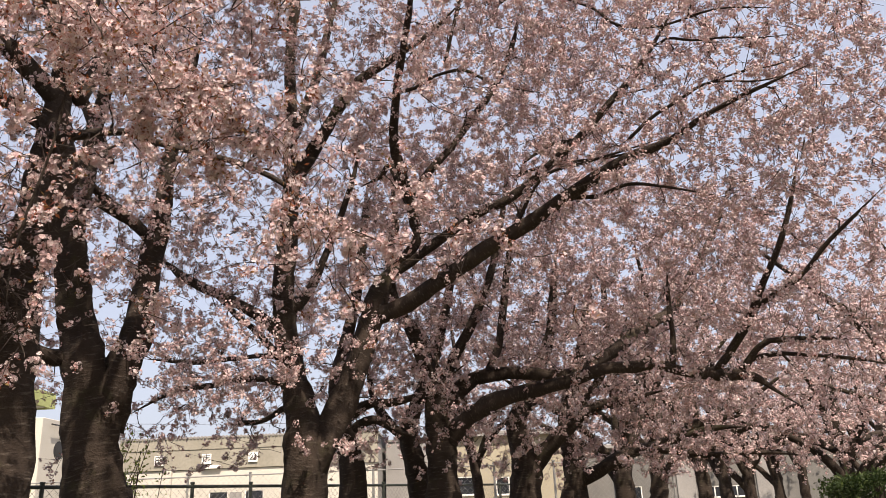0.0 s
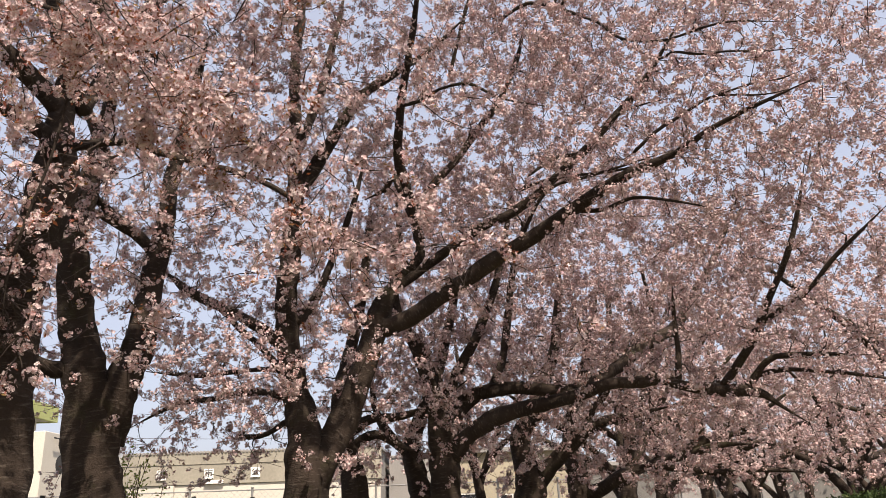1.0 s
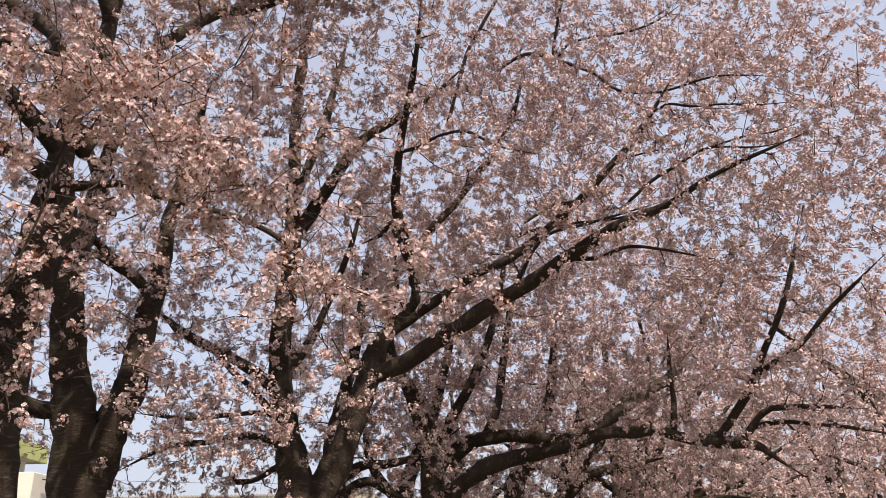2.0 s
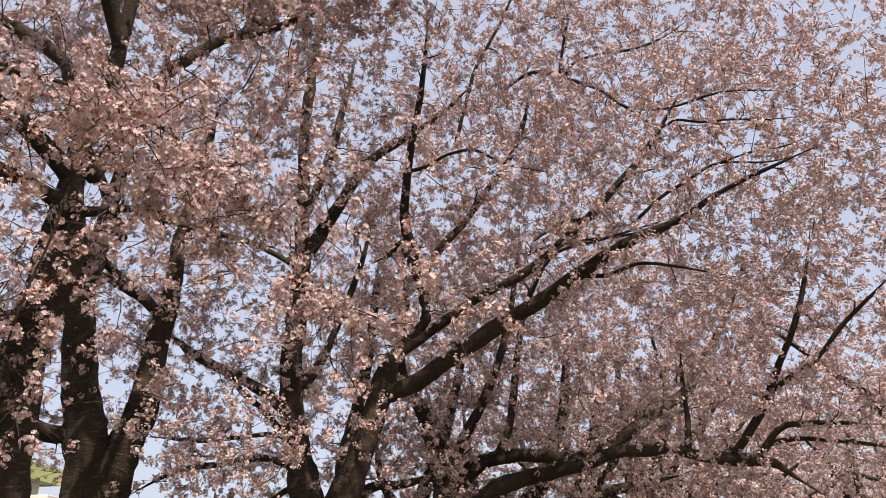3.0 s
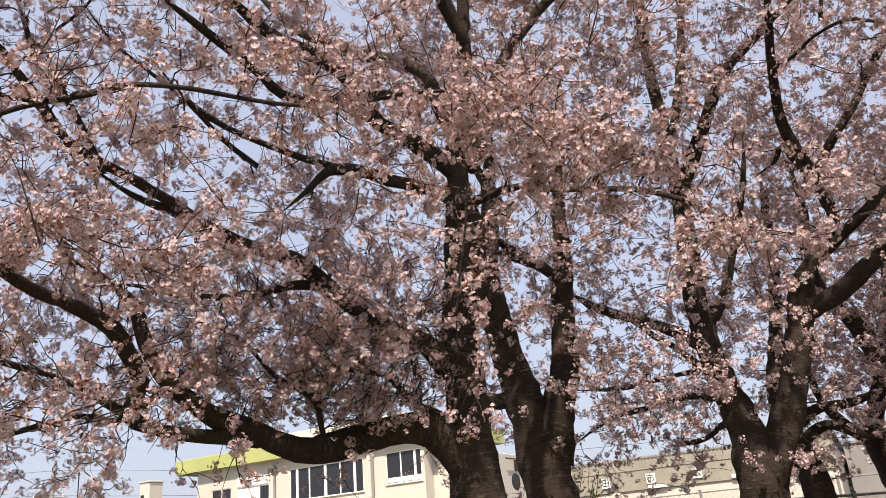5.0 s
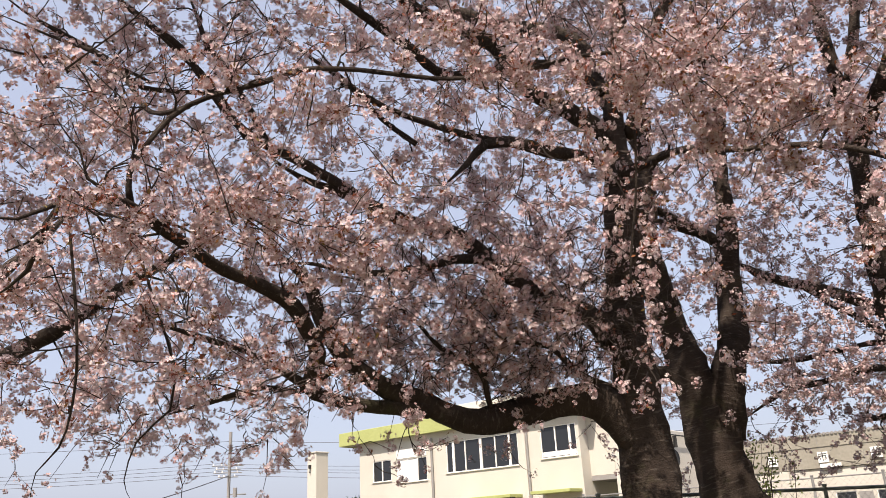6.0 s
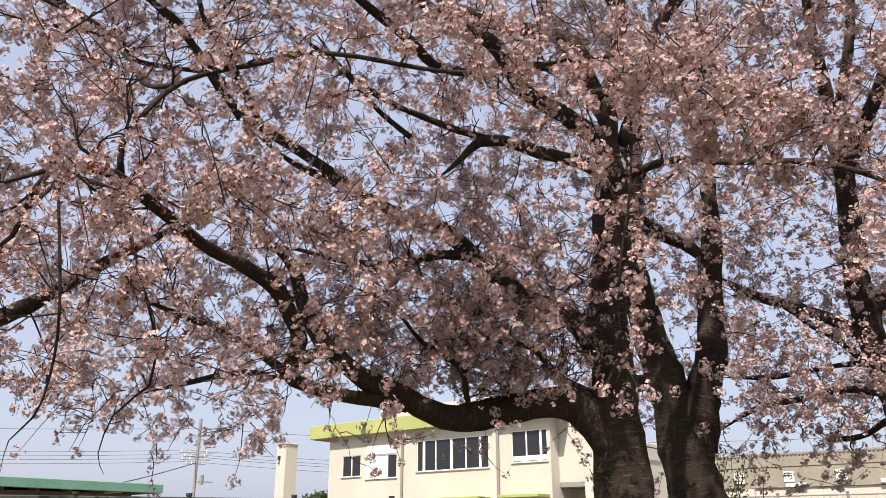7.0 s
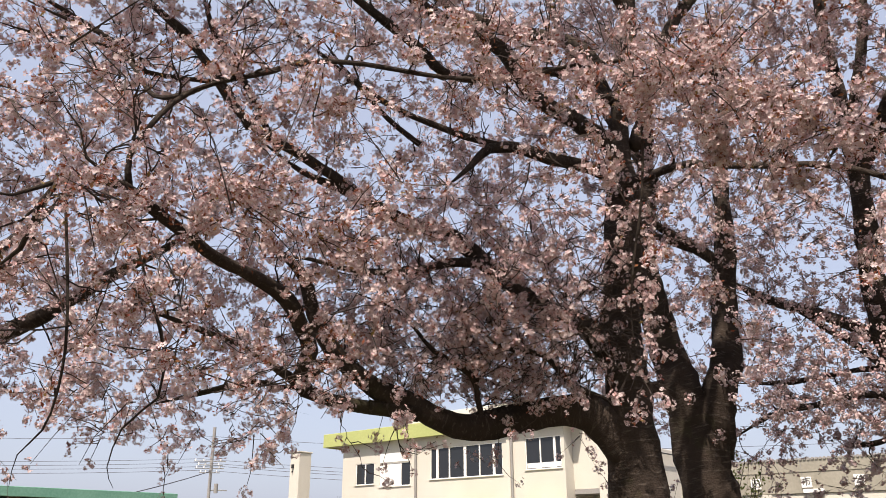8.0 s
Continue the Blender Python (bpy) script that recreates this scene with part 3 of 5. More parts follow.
tree.limb((-3.47, 1.57, 3.08, 0.0060), (-3.21, 1.74, 2.26, 0.0052), (-3.32, 1.72, 2.07, 0.0048), (-3.41, 1.69, 2.00, 0.0044), (-3.48, 1.69, 1.85, 0.0040), (-3.51, 1.75, 1.77, 0.0030), weight=0.5)
# four limbs above the view, added to carry the shading crown
tree.limb((-2.58, 5.28, 5.70, 0.060), (-2.62, 4.70, 6.45, 0.062), (-2.70, 3.95, 7.00, 0.056), (-2.60, 3.00, 7.35, 0.046), (-2.75, 2.00, 7.60, 0.034), (-2.60, 1.10, 7.75, 0.018), weight=0)
tree.limb((-2.66, 4.45, 6.60, 0.044), (-3.40, 3.80, 7.05, 0.042), (-4.10, 3.10, 7.35, 0.034), (-4.70, 2.30, 7.55, 0.018), weight=0)
tree.limb((-3.95, 3.27, 7.30, 0.034), (-4.30, 2.30, 7.60, 0.032), (-4.60, 1.30, 7.75, 0.024), (-4.80, 0.20, 7.85, 0.012), weight=0)
tree.limb((-2.50, 5.24, 6.40, 0.044), (-2.20, 5.75, 7.10, 0.042), (-1.85, 6.30, 7.90, 0.032), (-1.60, 6.90, 8.60, 0.016), weight=0)
tree.grow(1350, 33000, bunch=12, twig_load=27, hollow=[(-1.95, 3.6, 2.2, 0.45, 0.8), (-2.5, 4.65, 2.4, 0.42, 0.9), (-2.55, 4.65, 3.4, 0.40, 0.7), (-2.2, 4.0, 3.0, 0.30, 0.6), (-2.72, 4.95, 2.8, 0.34, 1.0)], near=3.8, spread=0.55, leaf=0.55, low=2.0, size=0.0145, crowns=[(-3.4, 5.0, 7.6, 3.2, 3.2, 1.5, 0.30), (-4.9, 4.0, 4.6, 2.0, 2.0, 1.8, 0.18), (-3.8, 4.5, 3.3, 1.5, 1.2, 0.7, 0.42), (-5.2, 2.5, 4.0, 1.9, 1.3, 1.9, 0.28), (-3.55, 4.75, 2.95, 0.9, 0.6, 0.4, 0.42), (-4.7, 2.8, 2.5, 1.2, 0.9, 0.42, 0.14), (-4.2, 4.0, 2.75, 0.7, 0.6, 0.3, 0.06), (-3.3, 4.7, 2.55, 0.65, 0.3, 0.2, 0.22)])
tree.grow(300, 4600, own=0.0, hollow=[(-2.6, 4.75, 2.8, 0.45, 1.0)], bunch=10, twig_load=17, leaf=0.3, reach=1.2, size=0.0140, crowns=[(-3.45, 4.9, 2.85, 0.9, 0.6, 0.36, 0.4), (-3.8, 4.5, 3.10, 1.4, 0.9, 0.6, 0.6)])
tree.grow(210, 2900, own=0.0, bunch=14, twig_load=30, near=3.9, leaf=2.2, reach=1.6, size=0.0150, crowns=[
    (-3.25, 1.43, 2.94, 0.28, 0.22, 0.12, 0.08), (-3.15, 1.98, 3.02, 0.26, 0.30, 0.14, 0.09), (-2.97, 2.54, 3.03, 0.24, 0.28, 0.14, 0.08), (-3.18, 1.55, 2.47, 0.12, 0.12, 0.10, 0.03),
    (-2.26, 4.06, 3.30, 0.14, 0.12, 0.16, 0.03), (-2.22, 4.11, 2.21, 0.07, 0.06, 0.07, 0.012), (-3.06, 2.14, 2.27, 0.10, 0.10, 0.10, 0.02),
    (-2.05, 2.48, 3.66, 0.26, 0.24, 0.12, 0.07), (-1.48, 3.15, 3.66, 0.32, 0.26, 0.14, 0.10), (-1.12, 3.60, 3.52, 0.28, 0.24, 0.18, 0.10), (-1.32, 2.80, 3.40, 0.22, 0.16, 0.12, 0.07),
    (-1.20, 3.40, 3.36, 0.26, 0.24, 0.14, 0.08), (-0.95, 3.88, 3.33, 0.24, 0.20, 0.16, 0.07), (-0.67, 4.26, 3.09, 0.22, 0.18, 0.16, 0.07), (-0.39, 4.46, 2.93, 0.20, 0.16, 0.13, 0.06), (-1.77, 3.14, 2.70, 0.10, 0.10, 0.22, 0.04)])
# unseen crown overhead, added to keep the sun off the blossom below
tree.grow(430, 38000, own=0.0, level=-1, size=0.0240, leaf=0, crowns=[(-3.4, 2.6, 7.35, 2.1, 1.8, 0.9, 1.0), (-2.0, 6.5, 8.5, 2.5, 2.1, 0.9, 0.9), (-4.7, 0.6, 7.7, 1.6, 1.8, 0.7, 0.7)])
tree = Tree('cherry tree in blossom with a trunk forked low', 12, (-3.46, 8.20))
tree.trunk((-3.46, 8.20, -0.15, 0.433), (-3.47, 8.20, 0.30, 0.369), (-3.48, 8.19, 1.73, 0.295), (-3.52, 8.17, 2.14, 0.270), (-3.56, 8.16, 2.48, 0.272), (-3.64, 8.12, 2.82, 0.220), (-3.72, 8.03, 3.28, 0.188), (-3.79, 7.94, 3.68, 0.170), (-3.84, 7.92, 4.11, 0.152), (-3.85, 7.92, 4.55, 0.134), (-3.83, 8.03, 5.13, 0.111), (-3.80, 8.16, 5.82, 0.086), (-3.81, 8.26, 6.63, 0.060), (-3.86, 8.35, 7.48, 0.039))
tree.limb((-3.45, 8.21, 2.37, 0.206), (-3.35, 8.24, 2.77, 0.194), (-3.23, 8.29, 3.22, 0.170), (-3.18, 8.37, 3.67, 0.153), (-3.17, 8.42, 4.24, 0.129), (-3.11, 8.45, 4.72, 0.110), (-3.07, 8.46, 5.29, 0.091), (-3.01, 8.48, 5.81, 0.079), (-2.91, 8.52, 6.58, 0.060), (-2.79, 8.56, 7.41, 0.039))
tree.limb((-3.22, 8.40, 4.50, 0.068), (-3.33, 8.36, 4.64, 0.062), (-3.54, 8.17, 4.76, 0.055), (-3.77, 7.95, 4.83, 0.034), (-4.03, 7.71, 4.87, 0.020))
tree.limb((-3.76, 8.07, 3.10, 0.104), (-3.95, 7.86, 3.08, 0.090), (-4.14, 7.65, 3.22, 0.064), (-4.42, 7.38, 3.51, 0.038))
tree.limb((-3.14, 8.49, 4.41, 0.054), (-3.47, 8.37, 4.76, 0.062), (-3.71, 8.16, 4.97, 0.048), (-4.00, 7.92, 5.30, 0.028))
tree.limb((-3.65, 8.17, 5.33, 0.070), (-4.07, 8.30, 6.19, 0.059), (-4.41, 8.35, 6.90, 0.054), (-4.90, 8.30, 8.21, 0.050), (-5.28, 8.31, 9.44, 0.036))
tree.grow(520, 18500, level=-1, size=0.0140, leaf=0.1, spread=0.7, crowns=[(-4.3, 8.3, 6.2, 3.0, 2.6, 2.5, 1.1)])
tree = Tree('twin-stemmed cherry tree in blossom with a long rising limb', 13, (-1.65, 9.56))
tree.trunk((-1.65, 9.56, -0.15, 0.339), (-1.64, 9.56, 0.30, 0.289), (-1.63, 9.56, 1.66, 0.251), (-1.60, 9.57, 2.15, 0.231), (-1.65, 9.56, 2.61, 0.190), (-1.77, 9.54, 3.16, 0.170), (-1.85, 9.47, 3.64, 0.142), (-1.90, 9.41, 4.20, 0.129), (-1.86, 9.42, 4.80, 0.124), (-1.80, 9.43, 5.50, 0.105), (-1.82, 9.43, 6.39, 0.085), (-1.85, 9.42, 7.33, 0.073), (-1.80, 9.43, 8.33, 0.068), (-1.69, 9.45, 9.50, 0.045))
tree.limb((-1.57, 9.57, 1.86, 0.189), (-1.38, 9.60, 2.24, 0.175), (-1.18, 9.68, 2.66, 0.170), (-1.03, 9.70, 3.12, 0.149), (-0.90, 9.71, 3.51, 0.136), (-0.77, 9.72, 3.88, 0.145), (-0.67, 9.68, 4.17, 0.109), (-0.46, 9.69, 4.48, 0.066), (-0.24, 9.65, 4.77, 0.066), (-0.27, 9.60, 5.18, 0.067), (-0.34, 9.39, 5.54, 0.066), (-0.43, 9.19, 5.89, 0.066), (-0.43, 8.89, 6.22, 0.058), (-0.37, 8.59, 6.53, 0.050), (-0.25, 8.30, 6.89, 0.043), (-0.16, 8.10, 7.31, 0.036), (-0.07, 7.90, 8.14, 0.022))
tree.limb((-0.77, 9.72, 3.80, 0.123), (-0.46, 9.59, 3.87, 0.114), (-0.07, 9.40, 4.04, 0.112), (0.37, 9.19, 4.24, 0.104), (0.77, 8.97, 4.49, 0.102), (1.12, 8.73, 4.62, 0.094), (1.38, 8.49, 4.72, 0.079), (1.74, 8.22, 4.86, 0.078), (2.14, 7.81, 4.97, 0.063), (2.52, 7.49, 5.03, 0.044), (2.82, 7.16, 5.14, 0.031), (3.16, 6.80, 5.21, 0.024), (3.53, 6.39, 5.23, 0.018))
tree.limb((-0.57, 9.68, 4.30, 0.065), (-0.20, 9.60, 4.55, 0.058), (0.13, 9.50, 4.76, 0.058), (0.58, 9.38, 5.01, 0.058), (0.98, 9.25, 5.15, 0.058), (1.54, 8.97, 5.51, 0.050), (1.89, 8.80, 5.76, 0.050), (2.28, 8.60, 6.15, 0.043), (2.54, 8.42, 6.39, 0.043), (2.78, 8.24, 6.74, 0.029), (3.05, 8.04, 7.14, 0.022))
tree.limb((-1.92, 9.46, 3.60, 0.085), (-2.26, 9.54, 3.85, 0.073), (-2.65, 9.64, 4.09, 0.067), (-3.07, 9.83, 4.35, 0.062), (-3.28, 9.87, 4.48, 0.055), (-3.52, 9.89, 4.67, 0.032), (-3.92, 9.85, 4.87, 0.016), weight=2.0)
tree.limb((-1.88, 9.47, 3.22, 0.049), (-2.21, 9.55, 3.60, 0.036), (-2.48, 9.58, 3.83, 0.037), (-2.71, 9.63, 4.07, 0.030), (-3.08, 9.73, 4.34, 0.023), (-3.44, 9.82, 4.41, 0.016), weight=2.0)
tree.limb((-1.78, 9.54, 2.95, 0.056), (-2.31, 9.73, 3.08, 0.044), (-2.82, 9.91, 3.04, 0.037), (-3.39, 10.04, 2.98, 0.031), (-3.99, 10.14, 2.72, 0.016), weight=2.0)
tree.limb((-1.82, 9.53, 3.30, 0.050), (-2.31, 9.83, 3.36, 0.030), (-2.68, 10.05, 3.38, 0.030), (-3.36, 10.16, 3.39, 0.031), (-3.86, 10.30, 3.48, 0.016), weight=2.0)
tree.limb((-1.74, 9.54, 2.68, 0.042), (-1.92, 9.71, 2.68, 0.036), (-2.14, 9.87, 2.58, 0.029), (-2.41, 10.02, 2.56, 0.030), (-2.70, 10.25, 2.66, 0.015), weight=2.0)
tree.limb((-1.80, 9.48, 3.85, 0.100), (-1.61, 9.67, 4.15, 0.073), (-1.49, 9.79, 4.44, 0.059), (-1.33, 9.91, 4.94, 0.046), (-1.10, 9.94, 5.68, 0.039), (-0.94, 9.96, 6.45, 0.024))
tree.limb((-1.80, 9.43, 5.54, 0.097), (-1.60, 9.47, 5.95, 0.091), (-1.39, 9.50, 6.28, 0.085), (-1.15, 9.53, 6.74, 0.071), (-0.89, 9.46, 7.07, 0.063), (-0.49, 9.39, 7.30, 0.048), (0.06, 9.20, 7.56, 0.032), (0.53, 8.98, 7.92, 0.024))
tree.limb((-1.84, 9.42, 6.06, 0.069), (-1.67, 9.56, 6.71, 0.063), (-1.54, 9.68, 7.30, 0.066), (-1.39, 9.80, 8.06, 0.051), (-1.25, 9.92, 9.06, 0.036))
tree.limb((-0.39, 8.69, 6.39, 0.025), (-0.14, 8.60, 6.40, 0.025), (0.10, 8.50, 6.49, 0.020), (0.45, 8.39, 6.49, 0.020), (0.83, 8.26, 6.21, 0.016), (1.33, 8.09, 5.98, 0.012))
tree.limb((-0.22, 9.50, 5.34, 0.059), (0.00, 9.50, 5.67, 0.052), (0.30, 9.50, 5.99, 0.045), (0.58, 9.48, 6.39, 0.046), (0.87, 9.46, 6.77, 0.039), (1.18, 9.43, 7.39, 0.032), (1.34, 9.41, 8.00, 0.025))
tree.limb((-0.27, 9.60, 5.18, 0.052), (-0.54, 9.78, 5.92, 0.046), (-0.67, 9.88, 5.80, 0.039), (-0.95, 9.96, 5.68, 0.023))
tree.limb((1.55, 8.46, 4.82, 0.027), (1.90, 8.28, 4.77, 0.023), (2.17, 8.01, 4.78, 0.019), (2.53, 7.80, 4.64, 0.014), (3.02, 7.41, 4.34, 0.010))
tree.limb((0.97, 8.85, 4.56, 0.027), (1.31, 8.50, 5.09, 0.020), (1.76, 8.01, 5.07, 0.015), (2.10, 7.62, 5.01, 0.011), (2.46, 7.19, 4.95, 0.007))
tree.limb((0.25, 9.34, 7.17, 0.027), (0.36, 9.23, 7.54, 0.027), (0.53, 9.12, 8.15, 0.028), (0.75, 9.01, 8.56, 0.024), (0.97, 8.89, 8.92, 0.024), (1.25, 8.75, 9.56, 0.015))
tree.limb((0.92, 8.99, 7.79, 0.019), (1.31, 8.85, 7.96, 0.023), (1.69, 8.58, 7.66, 0.022), (2.08, 8.29, 7.24, 0.017), (2.27, 8.03, 6.82, 0.016), (2.60, 7.61, 6.50, 0.014), (2.97, 7.26, 6.42, 0.012), (3.23, 7.04, 6.33, 0.009), (3.65, 6.61, 6.00, 0.006))
tree.limb((1.69, 8.58, 7.66, 0.018), (1.80, 8.45, 7.79, 0.018), (2.09, 8.28, 7.79, 0.017), (2.46, 7.97, 7.62, 0.015), (2.74, 7.67, 7.54, 0.013), (3.03, 7.45, 7.64, 0.008))
tree.limb((1.64, 8.69, 7.75, 0.018), (1.74, 8.67, 8.24, 0.019), (1.90, 8.64, 8.95, 0.014))
tree.limb((2.27, 8.03, 6.82, 0.016), (2.54, 7.74, 6.33, 0.016), (2.68, 7.58, 6.32, 0.016), (2.90, 7.40, 6.17, 0.013), (3.12, 7.09, 6.00, 0.011), (3.34, 6.76, 5.78, 0.009), (3.53, 6.44, 5.60, 0.007))
tree.limb((2.16, 7.75, 5.18, 0.019), (2.38, 7.58, 5.34, 0.019), (2.64, 7.39, 5.44, 0.016), (2.86, 7.20, 5.52, 0.014), (3.03, 7.02, 5.44, 0.010), (3.25, 6.81, 5.31, 0.009), (3.44, 6.49, 5.21, 0.007))
tree.limb((2.86, 7.20, 5.52, 0.011), (3.23, 6.93, 5.52, 0.011), (3.40, 6.73, 5.44, 0.009), (3.62, 6.51, 5.44, 0.007))
tree.limb((1.07, 8.98, 5.33, 0.020), (1.34, 8.84, 5.38, 0.020), (1.71, 8.67, 5.36, 0.018), (2.17, 8.37, 5.28, 0.016), (2.47, 8.07, 5.22, 0.012), (2.85, 7.74, 5.20, 0.008))
tree.limb((1.17, 9.07, 5.55, 0.021), (1.54, 9.01, 5.76, 0.025), (1.86, 8.85, 5.76, 0.025), (2.04, 8.71, 5.94, 0.025), (2.27, 8.55, 6.10, 0.021), (2.47, 8.39, 6.12, 0.016), (2.80, 8.07, 6.03, 0.010))
tree.grow(1250, 57000, level=-1, size=0.0148, leaf=0.1, spread=0.7, crowns=[(0.0, 8.6, 8.6, 3.8, 3.0, 1.4, 0.35), (0.0, 8.8, 7.2, 3.6, 2.6, 1.9, 0.3), (3.2, 7.3, 5.7, 2.4, 1.8, 1.7, 0.5), (4.3, 6.7, 5.8, 1.1, 1.1, 1.4, 0.07), (2.4, 8.0, 7.6, 2.4, 1.8, 1.3, 0.35), (-2.2, 7.9, 2.95, 0.9, 0.8, 0.5, 0.08)])
tree = Tree('slender cherry tree in blossom behind larger trunks', 14, (-1.20, 11.54))
tree.trunk((-1.20, 11.54, -0.15, 0.271), (-1.21, 11.54, 0.30, 0.231), (-1.22, 11.54, 1.66, 0.200), (-1.28, 11.53, 2.10, 0.184), (-1.36, 11.52, 2.51, 0.159), (-1.48, 11.51, 2.90, 0.126), (-1.46, 11.61, 3.49, 0.103), (-1.26, 11.73, 4.28, 0.087), (-1.14, 11.85, 5.31, 0.072), (-1.04, 11.95, 6.52, 0.047))
tree.limb((-1.41, 11.51, 2.70, 0.101), (-1.04, 11.45, 2.89, 0.075), (-0.62, 11.38, 2.92, 0.066), (-0.13, 11.30, 3.06, 0.041), (0.45, 11.19, 3.43, 0.025))
tree.limb((-1.35, 11.52, 2.50, 0.075), (-0.96, 11.46, 2.70, 0.067), (-0.62, 11.38, 2.52, 0.058), (-0.35, 11.29, 2.40, 0.041))
tree.grow(180, 9000, level=-1, leaf=0.1, spread=0.8, size=0.016, crowns=[(-0.8, 12, 5.6, 2.0, 2.0, 2.2, 0.6)])
tree = Tree('cherry tree in blossom with long level limbs', 15, (-0.02, 11.40))
tree.trunk((-0.02, 11.40, -0.15, 0.321), (-0.02, 11.40, 0.30, 0.274), (-0.03, 11.40, 1.61, 0.238), (-0.04, 11.40, 2.12, 0.214), (-0.08, 11.40, 2.67, 0.198), (-0.15, 11.40, 3.16, 0.141), (-0.22, 11.40, 3.61, 0.125), (-0.36, 11.39, 4.02, 0.109), (-0.55, 11.39, 4.28, 0.084), (-0.67, 11.48, 4.91, 0.069), (-0.58, 11.59, 5.67, 0.053), (-0.65, 11.68, 6.68, 0.037))
tree.limb((-0.05, 11.40, 2.75, 0.124), (0.12, 11.40, 3.21, 0.091), (0.32, 11.40, 3.66, 0.084), (0.46, 11.39, 3.88, 0.075), (0.66, 11.48, 4.32, 0.068), (0.89, 11.57, 4.96, 0.061), (1.12, 11.65, 5.82, 0.045), (1.30, 11.73, 7.03, 0.028))
tree.limb((0.02, 11.40, 2.75, 0.140), (0.45, 11.29, 3.15, 0.107), (0.78, 11.17, 3.22, 0.098), (1.16, 11.14, 3.25, 0.090), (1.79, 11.06, 3.17, 0.082), (2.14, 11.20, 3.29, 0.083), (2.51, 11.53, 3.50, 0.086), (3.24, 12.18, 4.02, 0.093), (3.81, 12.64, 4.37, 0.088), (4.29, 12.90, 4.93, 0.071), (4.92, 13.11, 5.79, 0.053), (5.38, 13.14, 6.75, 0.033))
tree.limb((0.10, 11.40, 2.31, 0.148), (0.36, 11.19, 2.60, 0.122), (0.83, 10.87, 2.80, 0.111), (1.44, 10.60, 2.90, 0.093), (1.76, 10.35, 2.98, 0.084), (2.16, 10.17, 3.09, 0.068), (2.53, 9.99, 3.08, 0.068), (2.78, 9.92, 3.10, 0.068), (3.03, 9.84, 2.98, 0.067), (3.44, 9.71, 2.87, 0.075), (3.81, 9.57, 2.82, 0.060), (4.04, 9.48, 2.64, 0.037), (4.28, 9.37, 2.42, 0.022))
tree.limb((3.45, 9.70, 2.94, 0.052), (3.77, 9.48, 3.36, 0.052), (3.93, 9.20, 3.81, 0.044), (4.11, 9.01, 4.20, 0.037), (4.23, 8.84, 4.57, 0.030), (4.36, 8.78, 4.98, 0.022), (4.47, 8.61, 5.49, 0.015))
tree.limb((3.89, 9.32, 3.62, 0.037), (4.13, 9.11, 3.77, 0.037), (4.33, 8.90, 3.90, 0.029), (4.56, 8.68, 4.18, 0.029), (4.81, 8.42, 4.43, 0.022), (5.08, 8.15, 4.69, 0.015))
tree.limb((3.73, 9.60, 2.91, 0.052), (3.92, 9.42, 3.19, 0.037), (4.09, 9.24, 3.21, 0.029), (4.43, 8.97, 3.16, 0.022), (4.79, 8.67, 3.07, 0.014))
tree.limb((2.96, 9.87, 3.02, 0.045), (3.01, 9.85, 3.38, 0.038), (3.01, 9.85, 3.68, 0.030), (3.04, 9.84, 4.28, 0.023))
tree.limb((3.78, 9.58, 3.01, 0.037), (4.05, 9.36, 3.05, 0.030), (4.34, 9.12, 2.99, 0.022), (4.75, 8.80, 2.87, 0.022), (5.06, 8.51, 2.71, 0.014))
tree.limb((0.68, 11.18, 3.19, 0.065), (0.94, 11.56, 3.73, 0.060), (1.08, 11.95, 4.38, 0.062), (1.22, 12.14, 5.31, 0.046), (1.60, 12.30, 6.55, 0.039))
tree.grow(800, 35000, level=-1, size=0.0158, leaf=0.1, spread=0.7, low=1.9, crowns=[(1.0, 11.6, 6.8, 3.2, 2.4, 2.4, 0.5), (3.8, 10.6, 4.2, 2.6, 2.0, 1.6, 0.5)])
tree = Tree('mossy slim cherry tree in blossom', 16, (-0.36, 12.59))
tree.trunk((-0.36, 12.59, -0.15, 0.233), (-0.38, 12.59, 0.30, 0.198), (-0.40, 12.59, 1.64, 0.172), (-0.47, 12.59, 2.17, 0.164), (-0.51, 12.59, 2.60, 0.137), (-0.38, 12.59, 2.98, 0.110), (-0.09, 12.70, 3.71, 0.093), (0.18, 12.80, 4.67, 0.076), (0.43, 12.89, 5.79, 0.049))
tree.limb((-0.49, 12.59, 2.46, 0.091), (-0.79, 12.58, 2.74, 0.073), (-1.05, 12.66, 3.20, 0.055), (-1.14, 12.75, 3.95, 0.038))
tree.grow(180, 9000, level=-1, leaf=0.1, spread=0.8, size=0.016, crowns=[(0, 13, 5.4, 2.0, 2.0, 2.0, 0.6)])
tree = Tree('cherry tree in blossom with a forked trunk', 17, (1.30, 13.34))
tree.trunk((1.30, 13.34, -0.15, 0.326), (1.31, 13.34, 0.30, 0.277), (1.32, 13.33, 1.57, 0.241), (1.37, 13.33, 1.95, 0.232), (1.30, 13.34, 2.27, 0.184), (1.25, 13.34, 2.59, 0.165), (1.34, 13.33, 2.86, 0.145), (1.57, 13.31, 3.13, 0.117), (1.79, 13.38, 3.66, 0.098), (2.01, 13.45, 4.45, 0.080), (2.22, 13.52, 5.71, 0.052))
tree.limb((1.48, 13.32, 2.01, 0.154), (1.80, 13.18, 2.33, 0.134), (2.03, 13.04, 2.54, 0.124), (2.29, 13.00, 2.76, 0.105), (2.60, 12.94, 2.91, 0.086), (3.17, 12.92, 3.02, 0.058), (3.72, 12.87, 3.13, 0.039))
